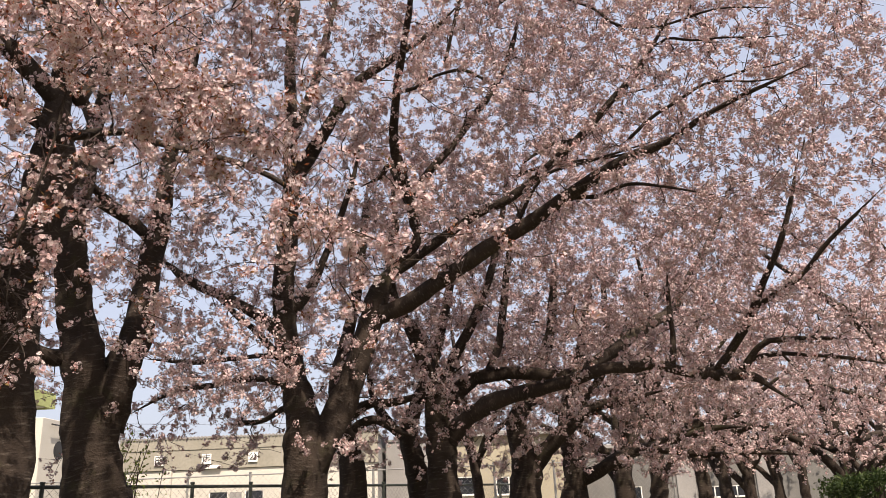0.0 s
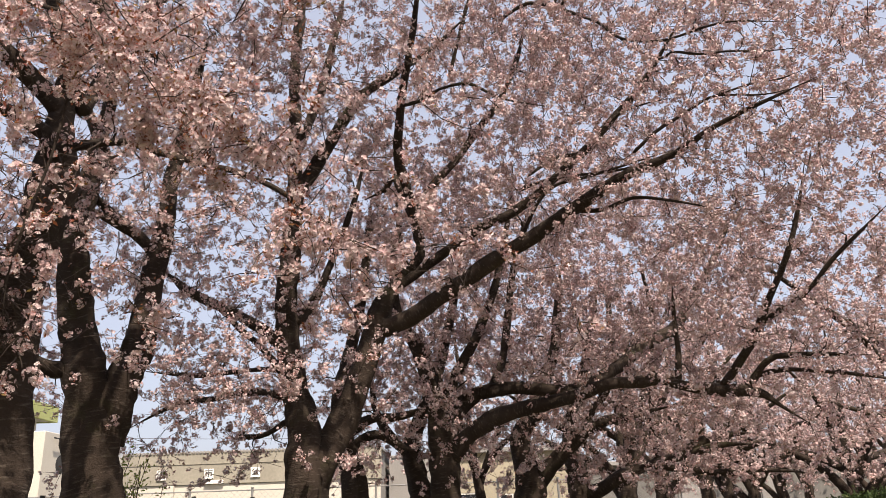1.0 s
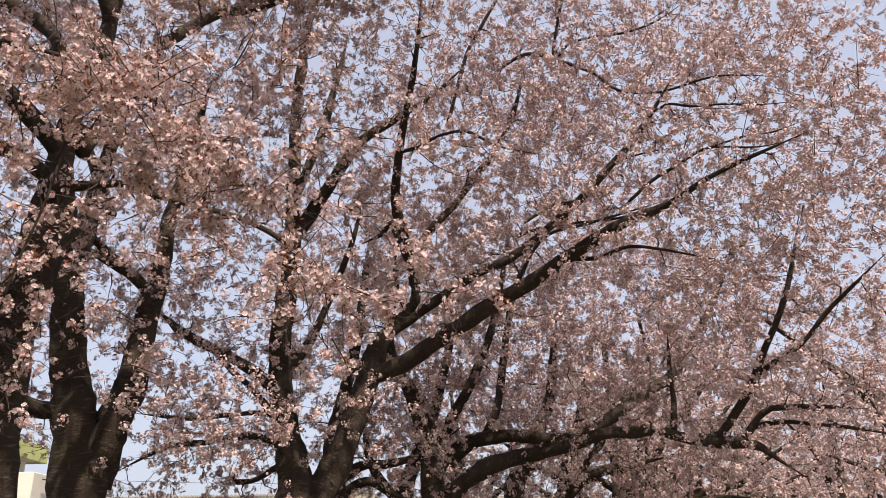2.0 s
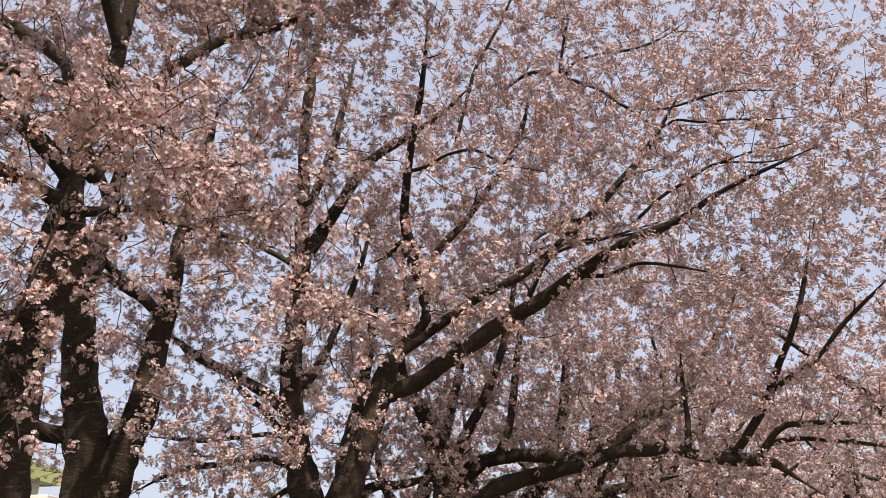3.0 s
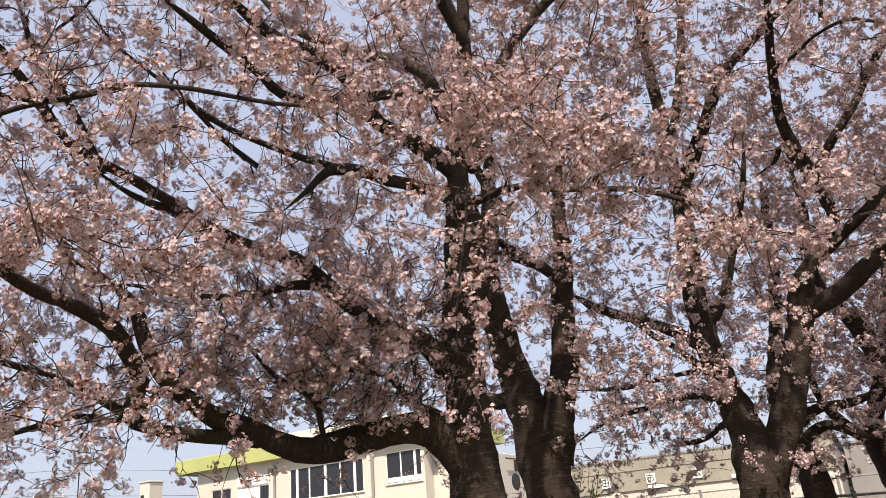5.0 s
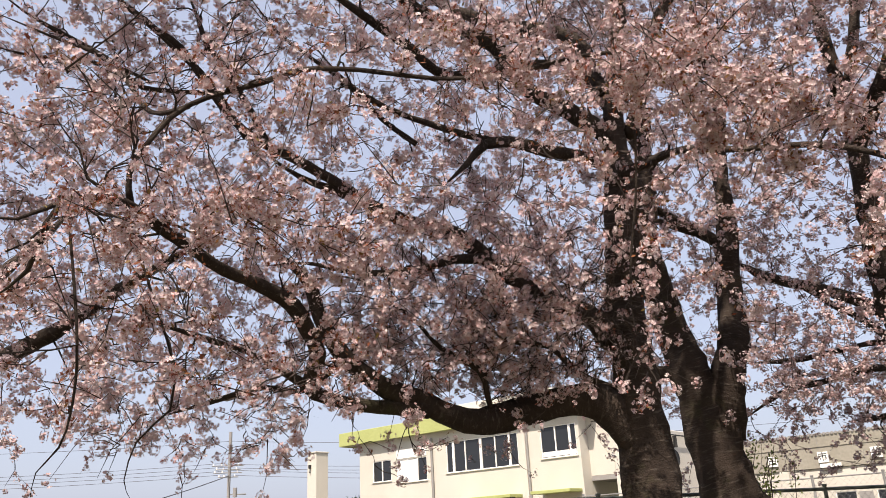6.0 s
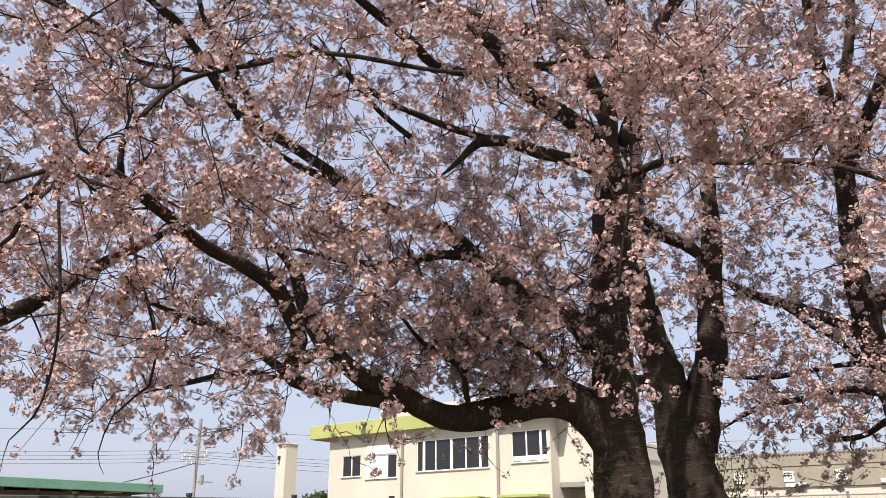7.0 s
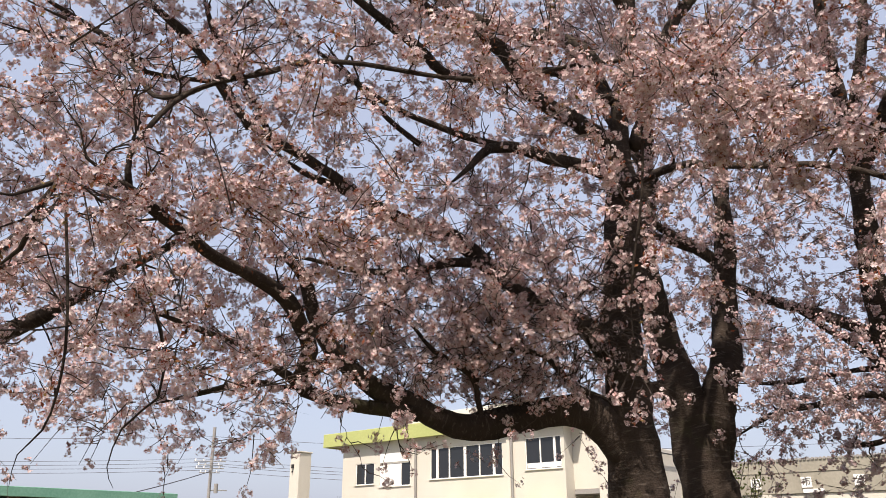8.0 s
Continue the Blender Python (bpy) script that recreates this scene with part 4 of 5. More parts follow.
tree.limb((2.12, 13.03, 2.62, 0.076), (2.46, 13.07, 3.11, 0.068), (2.89, 13.08, 3.66, 0.059), (3.27, 13.10, 4.42, 0.040))
tree.grow(330, 14000, spread=0.8, leaf=0.1, level=-1, size=0.017, crowns=[(2.4, 13.6, 5.8, 2.8, 2.6, 2.8, 0.8)])
tree = Tree('cherry tree in blossom with a long low side limb', 18, (2.31, 15.02))
tree.trunk((2.31, 15.02, -0.15, 0.355), (2.33, 15.02, 0.30, 0.302), (2.36, 15.02, 1.55, 0.263), (2.45, 15.00, 1.87, 0.219), (2.47, 15.00, 2.32, 0.186), (2.39, 15.01, 2.69, 0.154), (2.51, 15.09, 3.37, 0.122), (2.84, 15.14, 4.46, 0.090), (3.20, 15.17, 5.84, 0.058))
tree.limb((2.48, 15.00, 1.82, 0.164), (2.86, 14.83, 1.99, 0.131), (3.27, 14.64, 2.22, 0.108), (3.76, 14.52, 2.34, 0.097), (4.13, 14.42, 2.45, 0.087), (4.78, 14.22, 2.60, 0.065), (5.43, 13.98, 2.57, 0.032))
tree.limb((3.75, 14.52, 2.32, 0.087), (4.21, 14.40, 2.22, 0.065), (4.72, 14.13, 2.12, 0.054), (5.30, 13.82, 2.14, 0.043), (5.98, 13.43, 2.04, 0.032))
tree.limb((4.15, 14.41, 2.46, 0.097), (4.60, 14.28, 2.68, 0.097), (4.93, 14.17, 2.76, 0.065), (5.46, 13.97, 2.76, 0.033))
tree.grow(330, 14000, spread=0.8, leaf=0.1, level=-1, size=0.017, low=1.8, crowns=[(4.0, 15.4, 5.4, 3.0, 2.8, 3.0, 0.8)])
for n, (x, y) in enumerate(((3.9, 17.6), (5.3, 20.0), (7.2, 22.6), (8.8, 25.6), (10.9, 29.0), (13.5, 33.0), (17.0, 38.5), (21.0, 45.0))):
    row_tree("cherry tree in blossom farther down the row", 40 + n, x, y, 8.4, 3.6, 170, 3900, 0.21, size=0.029)
for n, (x, y, h) in enumerate(((8.6, 12.6, 9.0), (11.4, 22.9, 8.0), (12.6, 18.4, 9.0), (15.6, 29.5, 8.5), (21.0, 37.0, 9.0))):
    row_tree("sunlit cherry tree in full blossom at the open side", 60 + n, x, y, h, 4.2, 230, 8500, 0.22, size=0.025)
row_tree("cherry tree in blossom at the shaded side of the row", 70, -9.5, 1.2, 8.0, 4.7, 420, 15000, 0.24, size=0.0175, per=3)
# added trees, never in view: they cut the sky light from behind the camera
for n, (x, y) in enumerate(((-6.5, -5.5), (0.5, -7.0), (7.0, -4.5))):
    row_tree("unseen cherry tree added behind the camera to block sky light", 90 + n, x, y, 8.6, 4.0, 200, 6000, 0.24, size=0.026)
row_tree("slim leaning cherry tree in blossom behind the row", 80, 0.95, 17.2, 7.6, 3.0, 200, 6000, 0.12, lean=(-0.5, 0.2), size=0.022)


# ---- surfaces of ground and buildings ----
SOIL = plain_material("short_grass_and_soil", (0.08, 0.075, 0.04), (0.18, 0.155, 0.105), 0.8, 0.95, fine=14.0)
CREAM = plain_material("cream_render", (0.46, 0.437, 0.385), (0.56, 0.535, 0.475), 0.5, 0.85, fine=25.0)
FASCIA = plain_material("weathered_fascia", (0.225, 0.21, 0.17), (0.31, 0.29, 0.24), 0.7, 0.85, fine=8.0)
CONCRETE = plain_material("grey_concrete", (0.19, 0.185, 0.18), (0.28, 0.27, 0.26), 0.6, 0.9, fine=20.0)
WHITE = plain_material("white_paint", (0.70, 0.69, 0.66), (0.82, 0.81, 0.78), 2.0, 0.6)
LIME = plain_material("pale_green_paint", (0.30, 0.33, 0.115), (0.38, 0.41, 0.16), 0.6, 0.6, fine=12.0)
TEAL = plain_material("green_sheet_metal", (0.10, 0.25, 0.18), (0.17, 0.34, 0.26), 0.9, 0.5, fine=12.0)
TIMBER = plain_material("brown_timber", (0.075, 0.045, 0.030), (0.15, 0.10, 0.07), 2.0, 0.8, fine=30.0)
SHEET = plain_material("grey_sheet_metal", (0.45, 0.47, 0.50), (0.58, 0.60, 0.62), 0.6, 0.45, 0.2)
STEEL = plain_material("galvanised_steel", (0.22, 0.22, 0.22), (0.34, 0.34, 0.33), 5.0, 0.55, 0.5)
DARK_STEEL = plain_material("dark_green_steel", (0.018, 0.024, 0.020), (0.040, 0.048, 0.040), 5.0, 0.6, 0.0)
CABLE = plain_material("cable_rubber", (0.05, 0.05, 0.06), (0.10, 0.10, 0.11), 5.0, 0.7)
BLACK = plain_material("black_paint", (0.012, 0.012, 0.012), (0.03, 0.03, 0.03), 5.0, 0.7)
# cream of the house behind the trees, their shade put into the colour
SHADED_CREAM = plain_material("shaded_cream_render", (0.26, 0.23, 0.17), (0.35, 0.315, 0.235), 0.5, 0.85, fine=25.0)
# grey render made darker to stand for the tree shade on the storehouse
SHADED_GREY = plain_material("shaded_grey_render", (0.10, 0.098, 0.094), (0.17, 0.165, 0.155), 0.5, 0.9, fine=18.0)
NET = plain_material("green_net", (0.07, 0.15, 0.07), (0.13, 0.22, 0.11), 3.0, 0.8)


def glass_material():
    n = Nodes("window_glass")
    n.bsdf.inputs["Coat Weight"].default_value = 0.0
    wave = n.noise(n.coords(), 1.2, 2.0)
    n.bump(wave, 0.05, 0.01)
    return n.done((0.018, 0.020, 0.024), 0.06)


GLASS = glass_material()

bm = bmesh.new()
bmesh.ops.create_grid(bm, x_segments=90, y_segments=90, size=1500)
me = bpy.data.meshes.new("ground")
bm.to_mesh(me)
bm.free()
me.materials.append(SOIL)
tagged(new("ground", me), "short grass and bare soil under the trees", "ground", kind="structure")


def boxes(spans, bevel=0.0):
    """One bmesh of blocks, each (x0, x1, y0, y1, z0, z1)."""
    bm = bmesh.new()
    for x0, x1, y0, y1, z0, z1 in spans:
        m = Matrix.Translation(((x0 + x1) / 2, (y0 + y1) / 2, (z0 + z1) / 2)) @ Matrix.Diagonal((x1 - x0, y1 - y0, z1 - z0, 1))
        bmesh.ops.create_cube(bm, size=1, matrix=m)
    if bevel:
        bmesh.ops.bevel(bm, geom=list(bm.edges), offset=bevel, segments=1, affect="EDGES")
    return bm


def piece(name, bm, material, parent, label="", kind=""):
    """Links a bmesh as one mesh under a thing; places are given in the world."""
    me = bpy.data.meshes.new(name)
    off = parent.location if parent.parent is None else parent.parent.location
    bmesh.ops.translate(bm, verts=bm.verts, vec=-off)
    bm.to_mesh(me)
    bm.free()
    me.materials.append(material)
    return part(name, me, parent, label, kind)


def thing(name, at, label, category, group=""):
    ob = tagged(new(name), label, category, group)
    ob.location = at
    return ob


def facade(x0, x1, z0, z1, y0, y1, holes):
    """A wall across x with openings (hx0, hx1, hz0, hz1) cut through it, all one body."""
    xs = sorted({x0, x1, *[v for h in holes for v in h[:2]]})
    zs = sorted({z0, z1, *[v for h in holes for v in h[2:]]})
    bm = bmesh.new()
    grid = {(x, z): bm.verts.new((x, y0, z)) for x in xs for z in zs}
    for a, b in zip(xs, xs[1:]):
        for c, d in zip(zs, zs[1:]):
            if not any(h[0] < (a + b) / 2 < h[1] and h[2] < (c + d) / 2 < h[3] for h in holes):
                bm.faces.new([grid[k] for k in ((a, c), (b, c), (b, d), (a, d))])
    back = bmesh.ops.extrude_face_region(bm, geom=list(bm.faces))
    bmesh.ops.translate(bm, verts=[v for v in back["geom"] if isinstance(v, bmesh.types.BMVert)], vec=(0, y1 - y0, 0))
    bmesh.ops.delete(bm, geom=[v for v in bm.verts if not v.link_faces], context="VERTS")
    bmesh.ops.recalc_face_normals(bm, faces=bm.faces)
    return bm


def window(parent, x0, x1, z0, z1, y, bars, frame_width=0.05, transom=0.0):
    """A window set into an opening: frame, upright bars, a pane between each two."""
    w = piece("window", boxes([(x0, x1, y + 0.02, y + 0.10, z0, z0 + frame_width), (x0, x1, y + 0.02, y + 0.10, z1 - frame_width, z1),
                               (x0, x0 + frame_width, y + 0.02, y + 0.10, z0 + frame_width, z1 - frame_width),
                               (x1 - frame_width, x1, y + 0.02, y + 0.10, z0 + frame_width, z1 - frame_width)]), WHITE, parent, "white-framed window with dark glass")
    xs = [x0 + frame_width] + [b for b, _ in bars] + [x1 - frame_width]
    for b, width in bars:
        piece("mullion", boxes([(b - width / 2, b + width / 2, y + 0.01, y + 0.09, z0 + frame_width, z1 - frame_width)]), WHITE, w)
    for a, b in zip(xs, xs[1:]):
        piece("pane", boxes([(a, b, y + 0.05, y + 0.06, z0 + frame_width, z1 - frame_width)]), GLASS, w)
    piece("sill", boxes([(x0 - 0.04, x1 + 0.04, y - 0.05, y + 0.04, z0 - 0.035, z0)], 0.006), CREAM, w)
    return w


# ---- two-storey hall with a pale green roof edge ----
hall = thing("public_hall", (-22.8, 30.0, 0), "cream two-storey hall with a pale green flat roof edge", "building")
holes = [(-28.1, -26.88, 4.06, 5.02), (-26.52, -24.62, 3.92, 4.95), (-23.45, -19.55, 4.10, 5.42), (-18.42, -16.74, 4.22, 5.46)]
piece("front_wall", facade(-29.0, -16.6, 0, 5.93, 27.0, 27.25, holes), CREAM, hall)
piece("side_wall", boxes([(-29.0, -28.75, 27.25, 32.6, 0, 5.93)]), CREAM, hall)
piece("side_wall", boxes([(-16.85, -16.6, 27.25, 32.6, 0, 5.93)]), CREAM, hall)
piece("back_wall", boxes([(-28.75, -16.85, 32.35, 32.6, 0, 5.93)]), CREAM, hall)
piece("floor_slab", boxes([(-28.75, -16.85, 27.25, 32.35, 2.9, 3.1)]), CONCRETE, hall)
window(hall, *holes[0], 27.0, [(-27.48, 0.05)], 0.035)
window(hall, *holes[1], 27.0, [(-25.85, 0.05), (-25.22, 0.08)], 0.035)
piece("curtain", boxes([(-26.48, -25.28, 27.035, 27.045, 3.96, 4.91)]), WHITE, hall, "drawn white curtain behind a window")
window(hall, *holes[2], 27.0, [(-23.05, 0.12), (-22.38, 0.05), (-21.52, 0.13), (-20.74, 0.05), (-20.0, 0.11)], 0.035)
window(hall, *holes[3], 27.0, [(-17.72, 0.05), (-17.05, 0.10)], 0.035)
piece("blind", boxes([(-26.50, -24.64, 26.985, 27.02, 4.99, 5.40)]), WHITE, hall, "white panel over a window")
piece("lower_panel", boxes([(-18.36, -16.80, 27.03, 27.05, 4.28, 4.47)]), WHITE, hall)
for x in (-24.36, -19.16):
    piece("pilaster", boxes([(x - 0.16, x + 0.02, 26.93, 27.0, 0, 5.76)], 0.01), CREAM, hall)
    bm = bmesh.new()
    bmesh.ops.create_cone(bm, cap_ends=True, segments=10, radius1=0.05, radius2=0.05, depth=5.7, matrix=Matrix.Translation((x + 0.12, 26.92, 2.85)))
    piece("downpipe", bm, CONCRETE, hall, "grey rainwater downpipe")
roof = piece("roof", boxes([(-29.95, -16.2, 26.8, 33.0, 5.95, 6.50)]), CREAM, hall)
for n, span in (("fascia", (-30.1, -16.0, 26.65, 26.8, 5.90, 6.54)), ("fascia", (-30.1, -16.0, 33.0, 33.15, 5.90, 6.54)),
                ("fascia", (-30.1, -29.95, 26.8, 33.0, 5.90, 6.54)), ("fascia", (-16.15, -16.0, 26.8, 33.0, 5.90, 6.54))):
    piece(n, boxes([span], 0.015), LIME, roof, "pale green painted edge")
piece("parapet", boxes([(-26.1, -17.6, 27.4, 32.2, 6.51, 7.05)], 0.02), CREAM, hall)
piece("canopy", boxes([(-22.5, -19.5, 26.1, 27.0, 2.84, 2.96)], 0.01), LIME, hall, "pale green ledge over the ground floor")
piece("canopy", boxes([(-18.5, -16.7, 26.1, 27.0, 2.86, 2.98)], 0.01), LIME, hall, "pale green ledge over the ground floor")
bay = piece("stair_bay", boxes([(-15.2, -13.4, 27.0, 30.2, 2.10, 4.84)], 0.02), CREAM, hall, "cream projecting stair bay")
piece("ledge", boxes([(-15.25, -13.35, 26.95, 30.25, 2.02, 2.10)], 0.01), CONCRETE, bay)
piece("landing", boxes([(-16.6, -15.2, 27.6, 30.2, 3.24, 3.42)], 0.01), CONCRETE, hall, "concrete landing to the stair bay")
piece("bay_wall", boxes([(-16.6, -15.2, 27.6, 27.75, 3.42, 5.90)], 0.01), CREAM, hall)
piece("column", boxes([(-14.3, -14.0, 28.2, 28.5, 0.0, 2.02)], 0.01), CONCRETE, hall)
bm = bmesh.new()
bmesh.ops.create_uvsphere(bm, u_segments=16, v_segments=8, radius=1, matrix=Matrix.Translation((-13.4, 28.35, 3.82)) @ Matrix.Diagonal((0.03, 0.38, 0.32, 1)))
piece("oval_opening", bm, BLACK, bay, "dark oval slot")
piece("bracket", boxes([(-13.4, -13.25, 28.33, 28.37, 4.20, 4.62), (-13.29, -13.25, 27.4, 29.6, 4.62, 4.66)]), BLACK, bay)

# annex with upright-seamed sheet cladding, boards and a net below
annex = thing("annex", (-14.6, 33.0, 0), "grey sheet-metal annex with cream boards below", "building")
piece("cladding", boxes([(-15.95, -13.3, 32.6, 33.5, 4.42, 5.22)]), SHEET, annex)
for i in range(9):
    piece("seam", boxes([(-15.9 + i * 0.32, -15.86 + i * 0.32, 32.56, 32.6, 4.42, 5.22)]), SHEET, annex)
piece("wall", boxes([(-15.95, -13.3, 32.6, 33.5, 0, 4.42)]), CREAM, annex)
for i in range(5):
    piece("board", boxes([(-15.95, -13.3, 32.55, 32.6, 3.42 + i * 0.19, 3.58 + i * 0.19)], 0.005), CREAM, annex)
bars = [(-15.9 + i * 0.16, -15.85 + i * 0.16, 32.3, 32.32, 0.0, 3.35) for i in range(16)] + [(-15.95, -13.4, 32.32, 32.34, 0.1 + i * 0.16, 0.15 + i * 0.16) for i in range(20)]
net = thing("net_screen", (-14.6, 32.3, 0), "green lattice net screen before a cream wall", "screen")
piece("lattice", boxes(bars), NET, net, "", "stuff")

# free-standing pillar
pillar = thing("concrete_pillar", (-30.2, 25.4, 0), "white-painted tall concrete pillar beside the hall", "pillar")
piece("shaft", boxes([(-30.52, -29.88, 25.0, 25.75, 0, 5.56)], 0.02), CREAM, pillar)
piece("cap", boxes([(-30.56, -29.84, 24.96, 25.79, 5.56, 5.62)], 0.01), CREAM, pillar)
piece("lamp_bracket", boxes([(-30.32, -30.22, 24.9, 25.0, 4.85, 5.02), (-30.30, -30.26, 24.92, 24.99, 4.65, 4.72)]), BLACK, pillar, "small black fixture")

# ---- low hall with lettered plates ----
centre = thing("community_centre", (-10.2, 42.0, 0), "low cream hall with a weathered grey fascia and letter plates", "building")
holes = [(-10.80, -9.95, 1.0, 2.46), (-9.15, -8.30, 1.0, 2.46), (-5.45, -4.75, 3.70, 4.40)]
piece("front_wall", facade(-17.3, -3.0, 0, 3.48, 38.07, 38.3, [h for h in holes if h[2] < 3]), CREAM, centre)
piece("side_wall", boxes([(-17.3, -17.05, 38.3, 46.0, 0, 4.9)]), CREAM, centre)
piece("side_wall", boxes([(-3.25, -3.0, 38.3, 46.0, 0, 4.9)]), CONCRETE, centre)
piece("back_wall", boxes([(-17.05, -3.25, 45.75, 46.0, 0, 4.9)]), CREAM, centre)
fascia = piece("fascia", boxes([(-17.35, -2.95, 38.0, 38.12, 3.50, 4.94)]), FASCIA, centre, "weathered grey-beige fascia board")
for i in range(8):
    piece("panel_joint", boxes([(-16.6 + i * 1.82, -16.585 + i * 1.82, 37.993, 38.0, 3.52, 4.92)]), CONCRETE, fascia)
piece("batten", boxes([(-17.35, -2.95, 37.97, 38.0, 4.40, 4.43)]), FASCIA, fascia)
piece("soffit", boxes([(-17.35, -2.95, 38.12, 38.30, 3.485, 3.54)]), CONCRETE, centre)
roof = piece("roof", boxes([(-17.4, -2.9, 38.12, 46.1, 4.80, 4.92)]), CONCRETE, centre)
tile = bmesh.new()
bmesh.ops.create_cone(tile, cap_ends=True, segments=8, radius1=0.062, radius2=0.062, depth=0.5, matrix=Matrix.Rotation(radians(90), 4, "X"))
tile_mesh = bpy.data.meshes.new("roof_tile")
tile.to_mesh(tile_mesh)
tile.free()
tile_mesh.materials.append(CONCRETE)
for i in range(86):
    ob = part("roof_tile", tile_mesh, roof)
    ob.location = Vector((-17.3 + i * 0.168, 38.2, 4.95)) - centre.location
for x, z, w in ((-10.72, 3.60, 0.88), (-7.05, 3.66, 0.55), (-12.75, 3.2, 0.34)):
    piece("lamp_box", boxes([(x - w / 2, x + w / 2, 37.9, 38.0, z - 0.1, z + 0.06)], 0.01), WHITE, centre)
piece("pillar", boxes([(-12.95, -12.55, 37.85, 38.06, 0, 3.46)], 0.01), CREAM, centre)
for h in holes[:2]:
    window(centre, *h, 38.07, [], 0.03)
piece("screen_door", boxes([(-9.85, -9.3, 38.03, 38.07, 0, 2.42)]), CONCRETE, centre, "grey mesh door between dark windows")
louvre = piece("louvre", boxes([(-5.45, -4.75, 37.97, 38.0, 3.70, 4.40)]), BLACK, fascia, "dark slatted vent")
for i in range(5):
    piece("slat", boxes([(-5.45, -4.75, 37.93, 37.97, 3.74 + i * 0.14, 3.78 + i * 0.14)]), WHITE, centre)
for x, z, char in ((-13.19, 3.95, "田"), (-10.98, 3.95, "市"), (-8.81, 3.955, "公"), (-6.62, 3.96, "設")):
    plate = tagged(new("letter_plate"), "white square plate with one black character on the fascia", "sign", "letter plates")
    plate.location = (x, 37.965, z)
    piece("plate", boxes([(x - 0.22, x + 0.22, 37.93, 37.99, z - 0.225, z + 0.225)], 0.006), WHITE, plate)
    text = bpy.data.curves.new("character", "FONT")
    text.body, text.size, text.align_x, text.align_y, text.extrude = char, 0.40, "CENTER", "CENTER", 0.004
    text.materials.append(BLACK)
    glyph = new("character", text)
    glyph.parent = plate
    glyph.matrix_local = pose(0, -0.042, 0.0, 90, 0, 0)
    tagged(glyph, label="black painted character")

# ---- buildings behind the row ----
grey = thing("grey_hall", (-1.6, 44.0, 0), "plain grey concrete building", "building")
piece("wall", boxes([(-2.8, 0.1, 41.0, 48.0, 0, 4.6)]), CONCRETE, grey)
piece("coping", boxes([(-2.86, 0.16, 40.94, 48.06, 4.6, 4.72)], 0.01), CONCRETE, grey)
house = thing("cream_house", (3.3, 43.0, 0), "cream rendered house with dark windows", "building")
holes = [(0.58, 1.60, 1.85, 2.74), (2.62, 3.30, 1.80, 2.66)]
piece("front_wall", facade(0.3, 6.1, 0, 4.6, 40.0, 40.25, holes), SHADED_CREAM, house)
piece("side_wall", boxes([(5.85, 6.1, 40.25, 46.0, 0, 4.6)]), SHADED_CREAM, house)
piece("side_wall", boxes([(0.3, 0.55, 40.25, 46.0, 0, 4.6)]), SHADED_CREAM, house)
piece("back_wall", boxes([(0.55, 5.85, 45.75, 46.0, 0, 4.6)]), SHADED_CREAM, house)
piece("roof", boxes([(0.1, 6.3, 39.7, 46.2, 4.6, 4.85)], 0.02), CONCRETE, house)
for h in holes:
    window(house, *h, 40.0, [], 0.06)
store = thing("long_storehouse", (12.0, 46.0, 0), "long grey building with a few windows, walls darkened for tree shade", "building")
holes = [(9.9, 10.7, 1.3, 2.0), (14.2, 15.0, 1.25, 1.85), (15.2, 16.4, 1.25, 1.85)]
piece("front_wall", facade(6.6, 31.5, 0, 4.0, 44.0, 44.25, holes), SHADED_GREY, store)
piece("side_wall", boxes([(31.25, 31.5, 44.25, 52.0, 0, 4.0)]), SHADED_GREY, store)
piece("side_wall", boxes([(6.6, 6.85, 44.25, 52.0, 0, 4.0)]), SHADED_GREY, store)
piece("back_wall", boxes([(6.85, 31.25, 51.75, 52.0, 0, 4.0)]), SHADED_GREY, store)
piece("roof", boxes([(6.4, 31.7, 43.7, 52.2, 4.0, 4.22)], 0.02), CONCRETE, store)
for i in range(2):
    piece("panel", boxes([(12.6 + i * 4.3, 13.6 + i * 4.3, 43.93, 44.0, 0, 3.98)], 0.01), CONCRETE, store)
for h in holes:
    window(store, *h, 44.0, [((h[0] + h[1]) / 2, 0.06)], 0.06)

# ---- shelter with a green metal roof ----
shed = thing("timber_shelter", (-32.0, 11.5, 0), "brown timber shelter with a green sheet-metal roof edge", "building")
piece("wall", boxes([(-35.5, -29.9, 5.0, 17.4, 0, 3.0)]), TIMBER, shed)
roof = piece("roof", boxes([(-36.0, -29.2, 4.4, 18.1, 3.14, 3.30)]), TEAL, shed, "green sheet-metal roof")
piece("fascia", boxes([(-29.2, -29.0, 4.3, 18.2, 3.05, 3.38)], 0.015), TEAL, roof)
piece("fascia", boxes([(-36.0, -29.2, 18.1, 18.25, 3.05, 3.38)], 0.015), TEAL, roof)
for i in range(11):
    piece("rafter", boxes([(-29.9, -29.25, 5.0 + i * 1.2, 5.1 + i * 1.2, 2.98, 3.13)]), TIMBER, roof)


def rod(a, b, r, segments=6):
    """A straight round bar from a to b."""
    a, b = Vector(a), Vector(b)
    d = b - a
    bm = bmesh.new()
    m = Matrix.Translation((a + b) / 2) @ d.to_track_quat("Z", "Y").to_matrix().to_4x4()
    bmesh.ops.create_cone(bm, cap_ends=True, segments=segments, radius1=r, radius2=r, depth=d.length, matrix=m)
    return bm


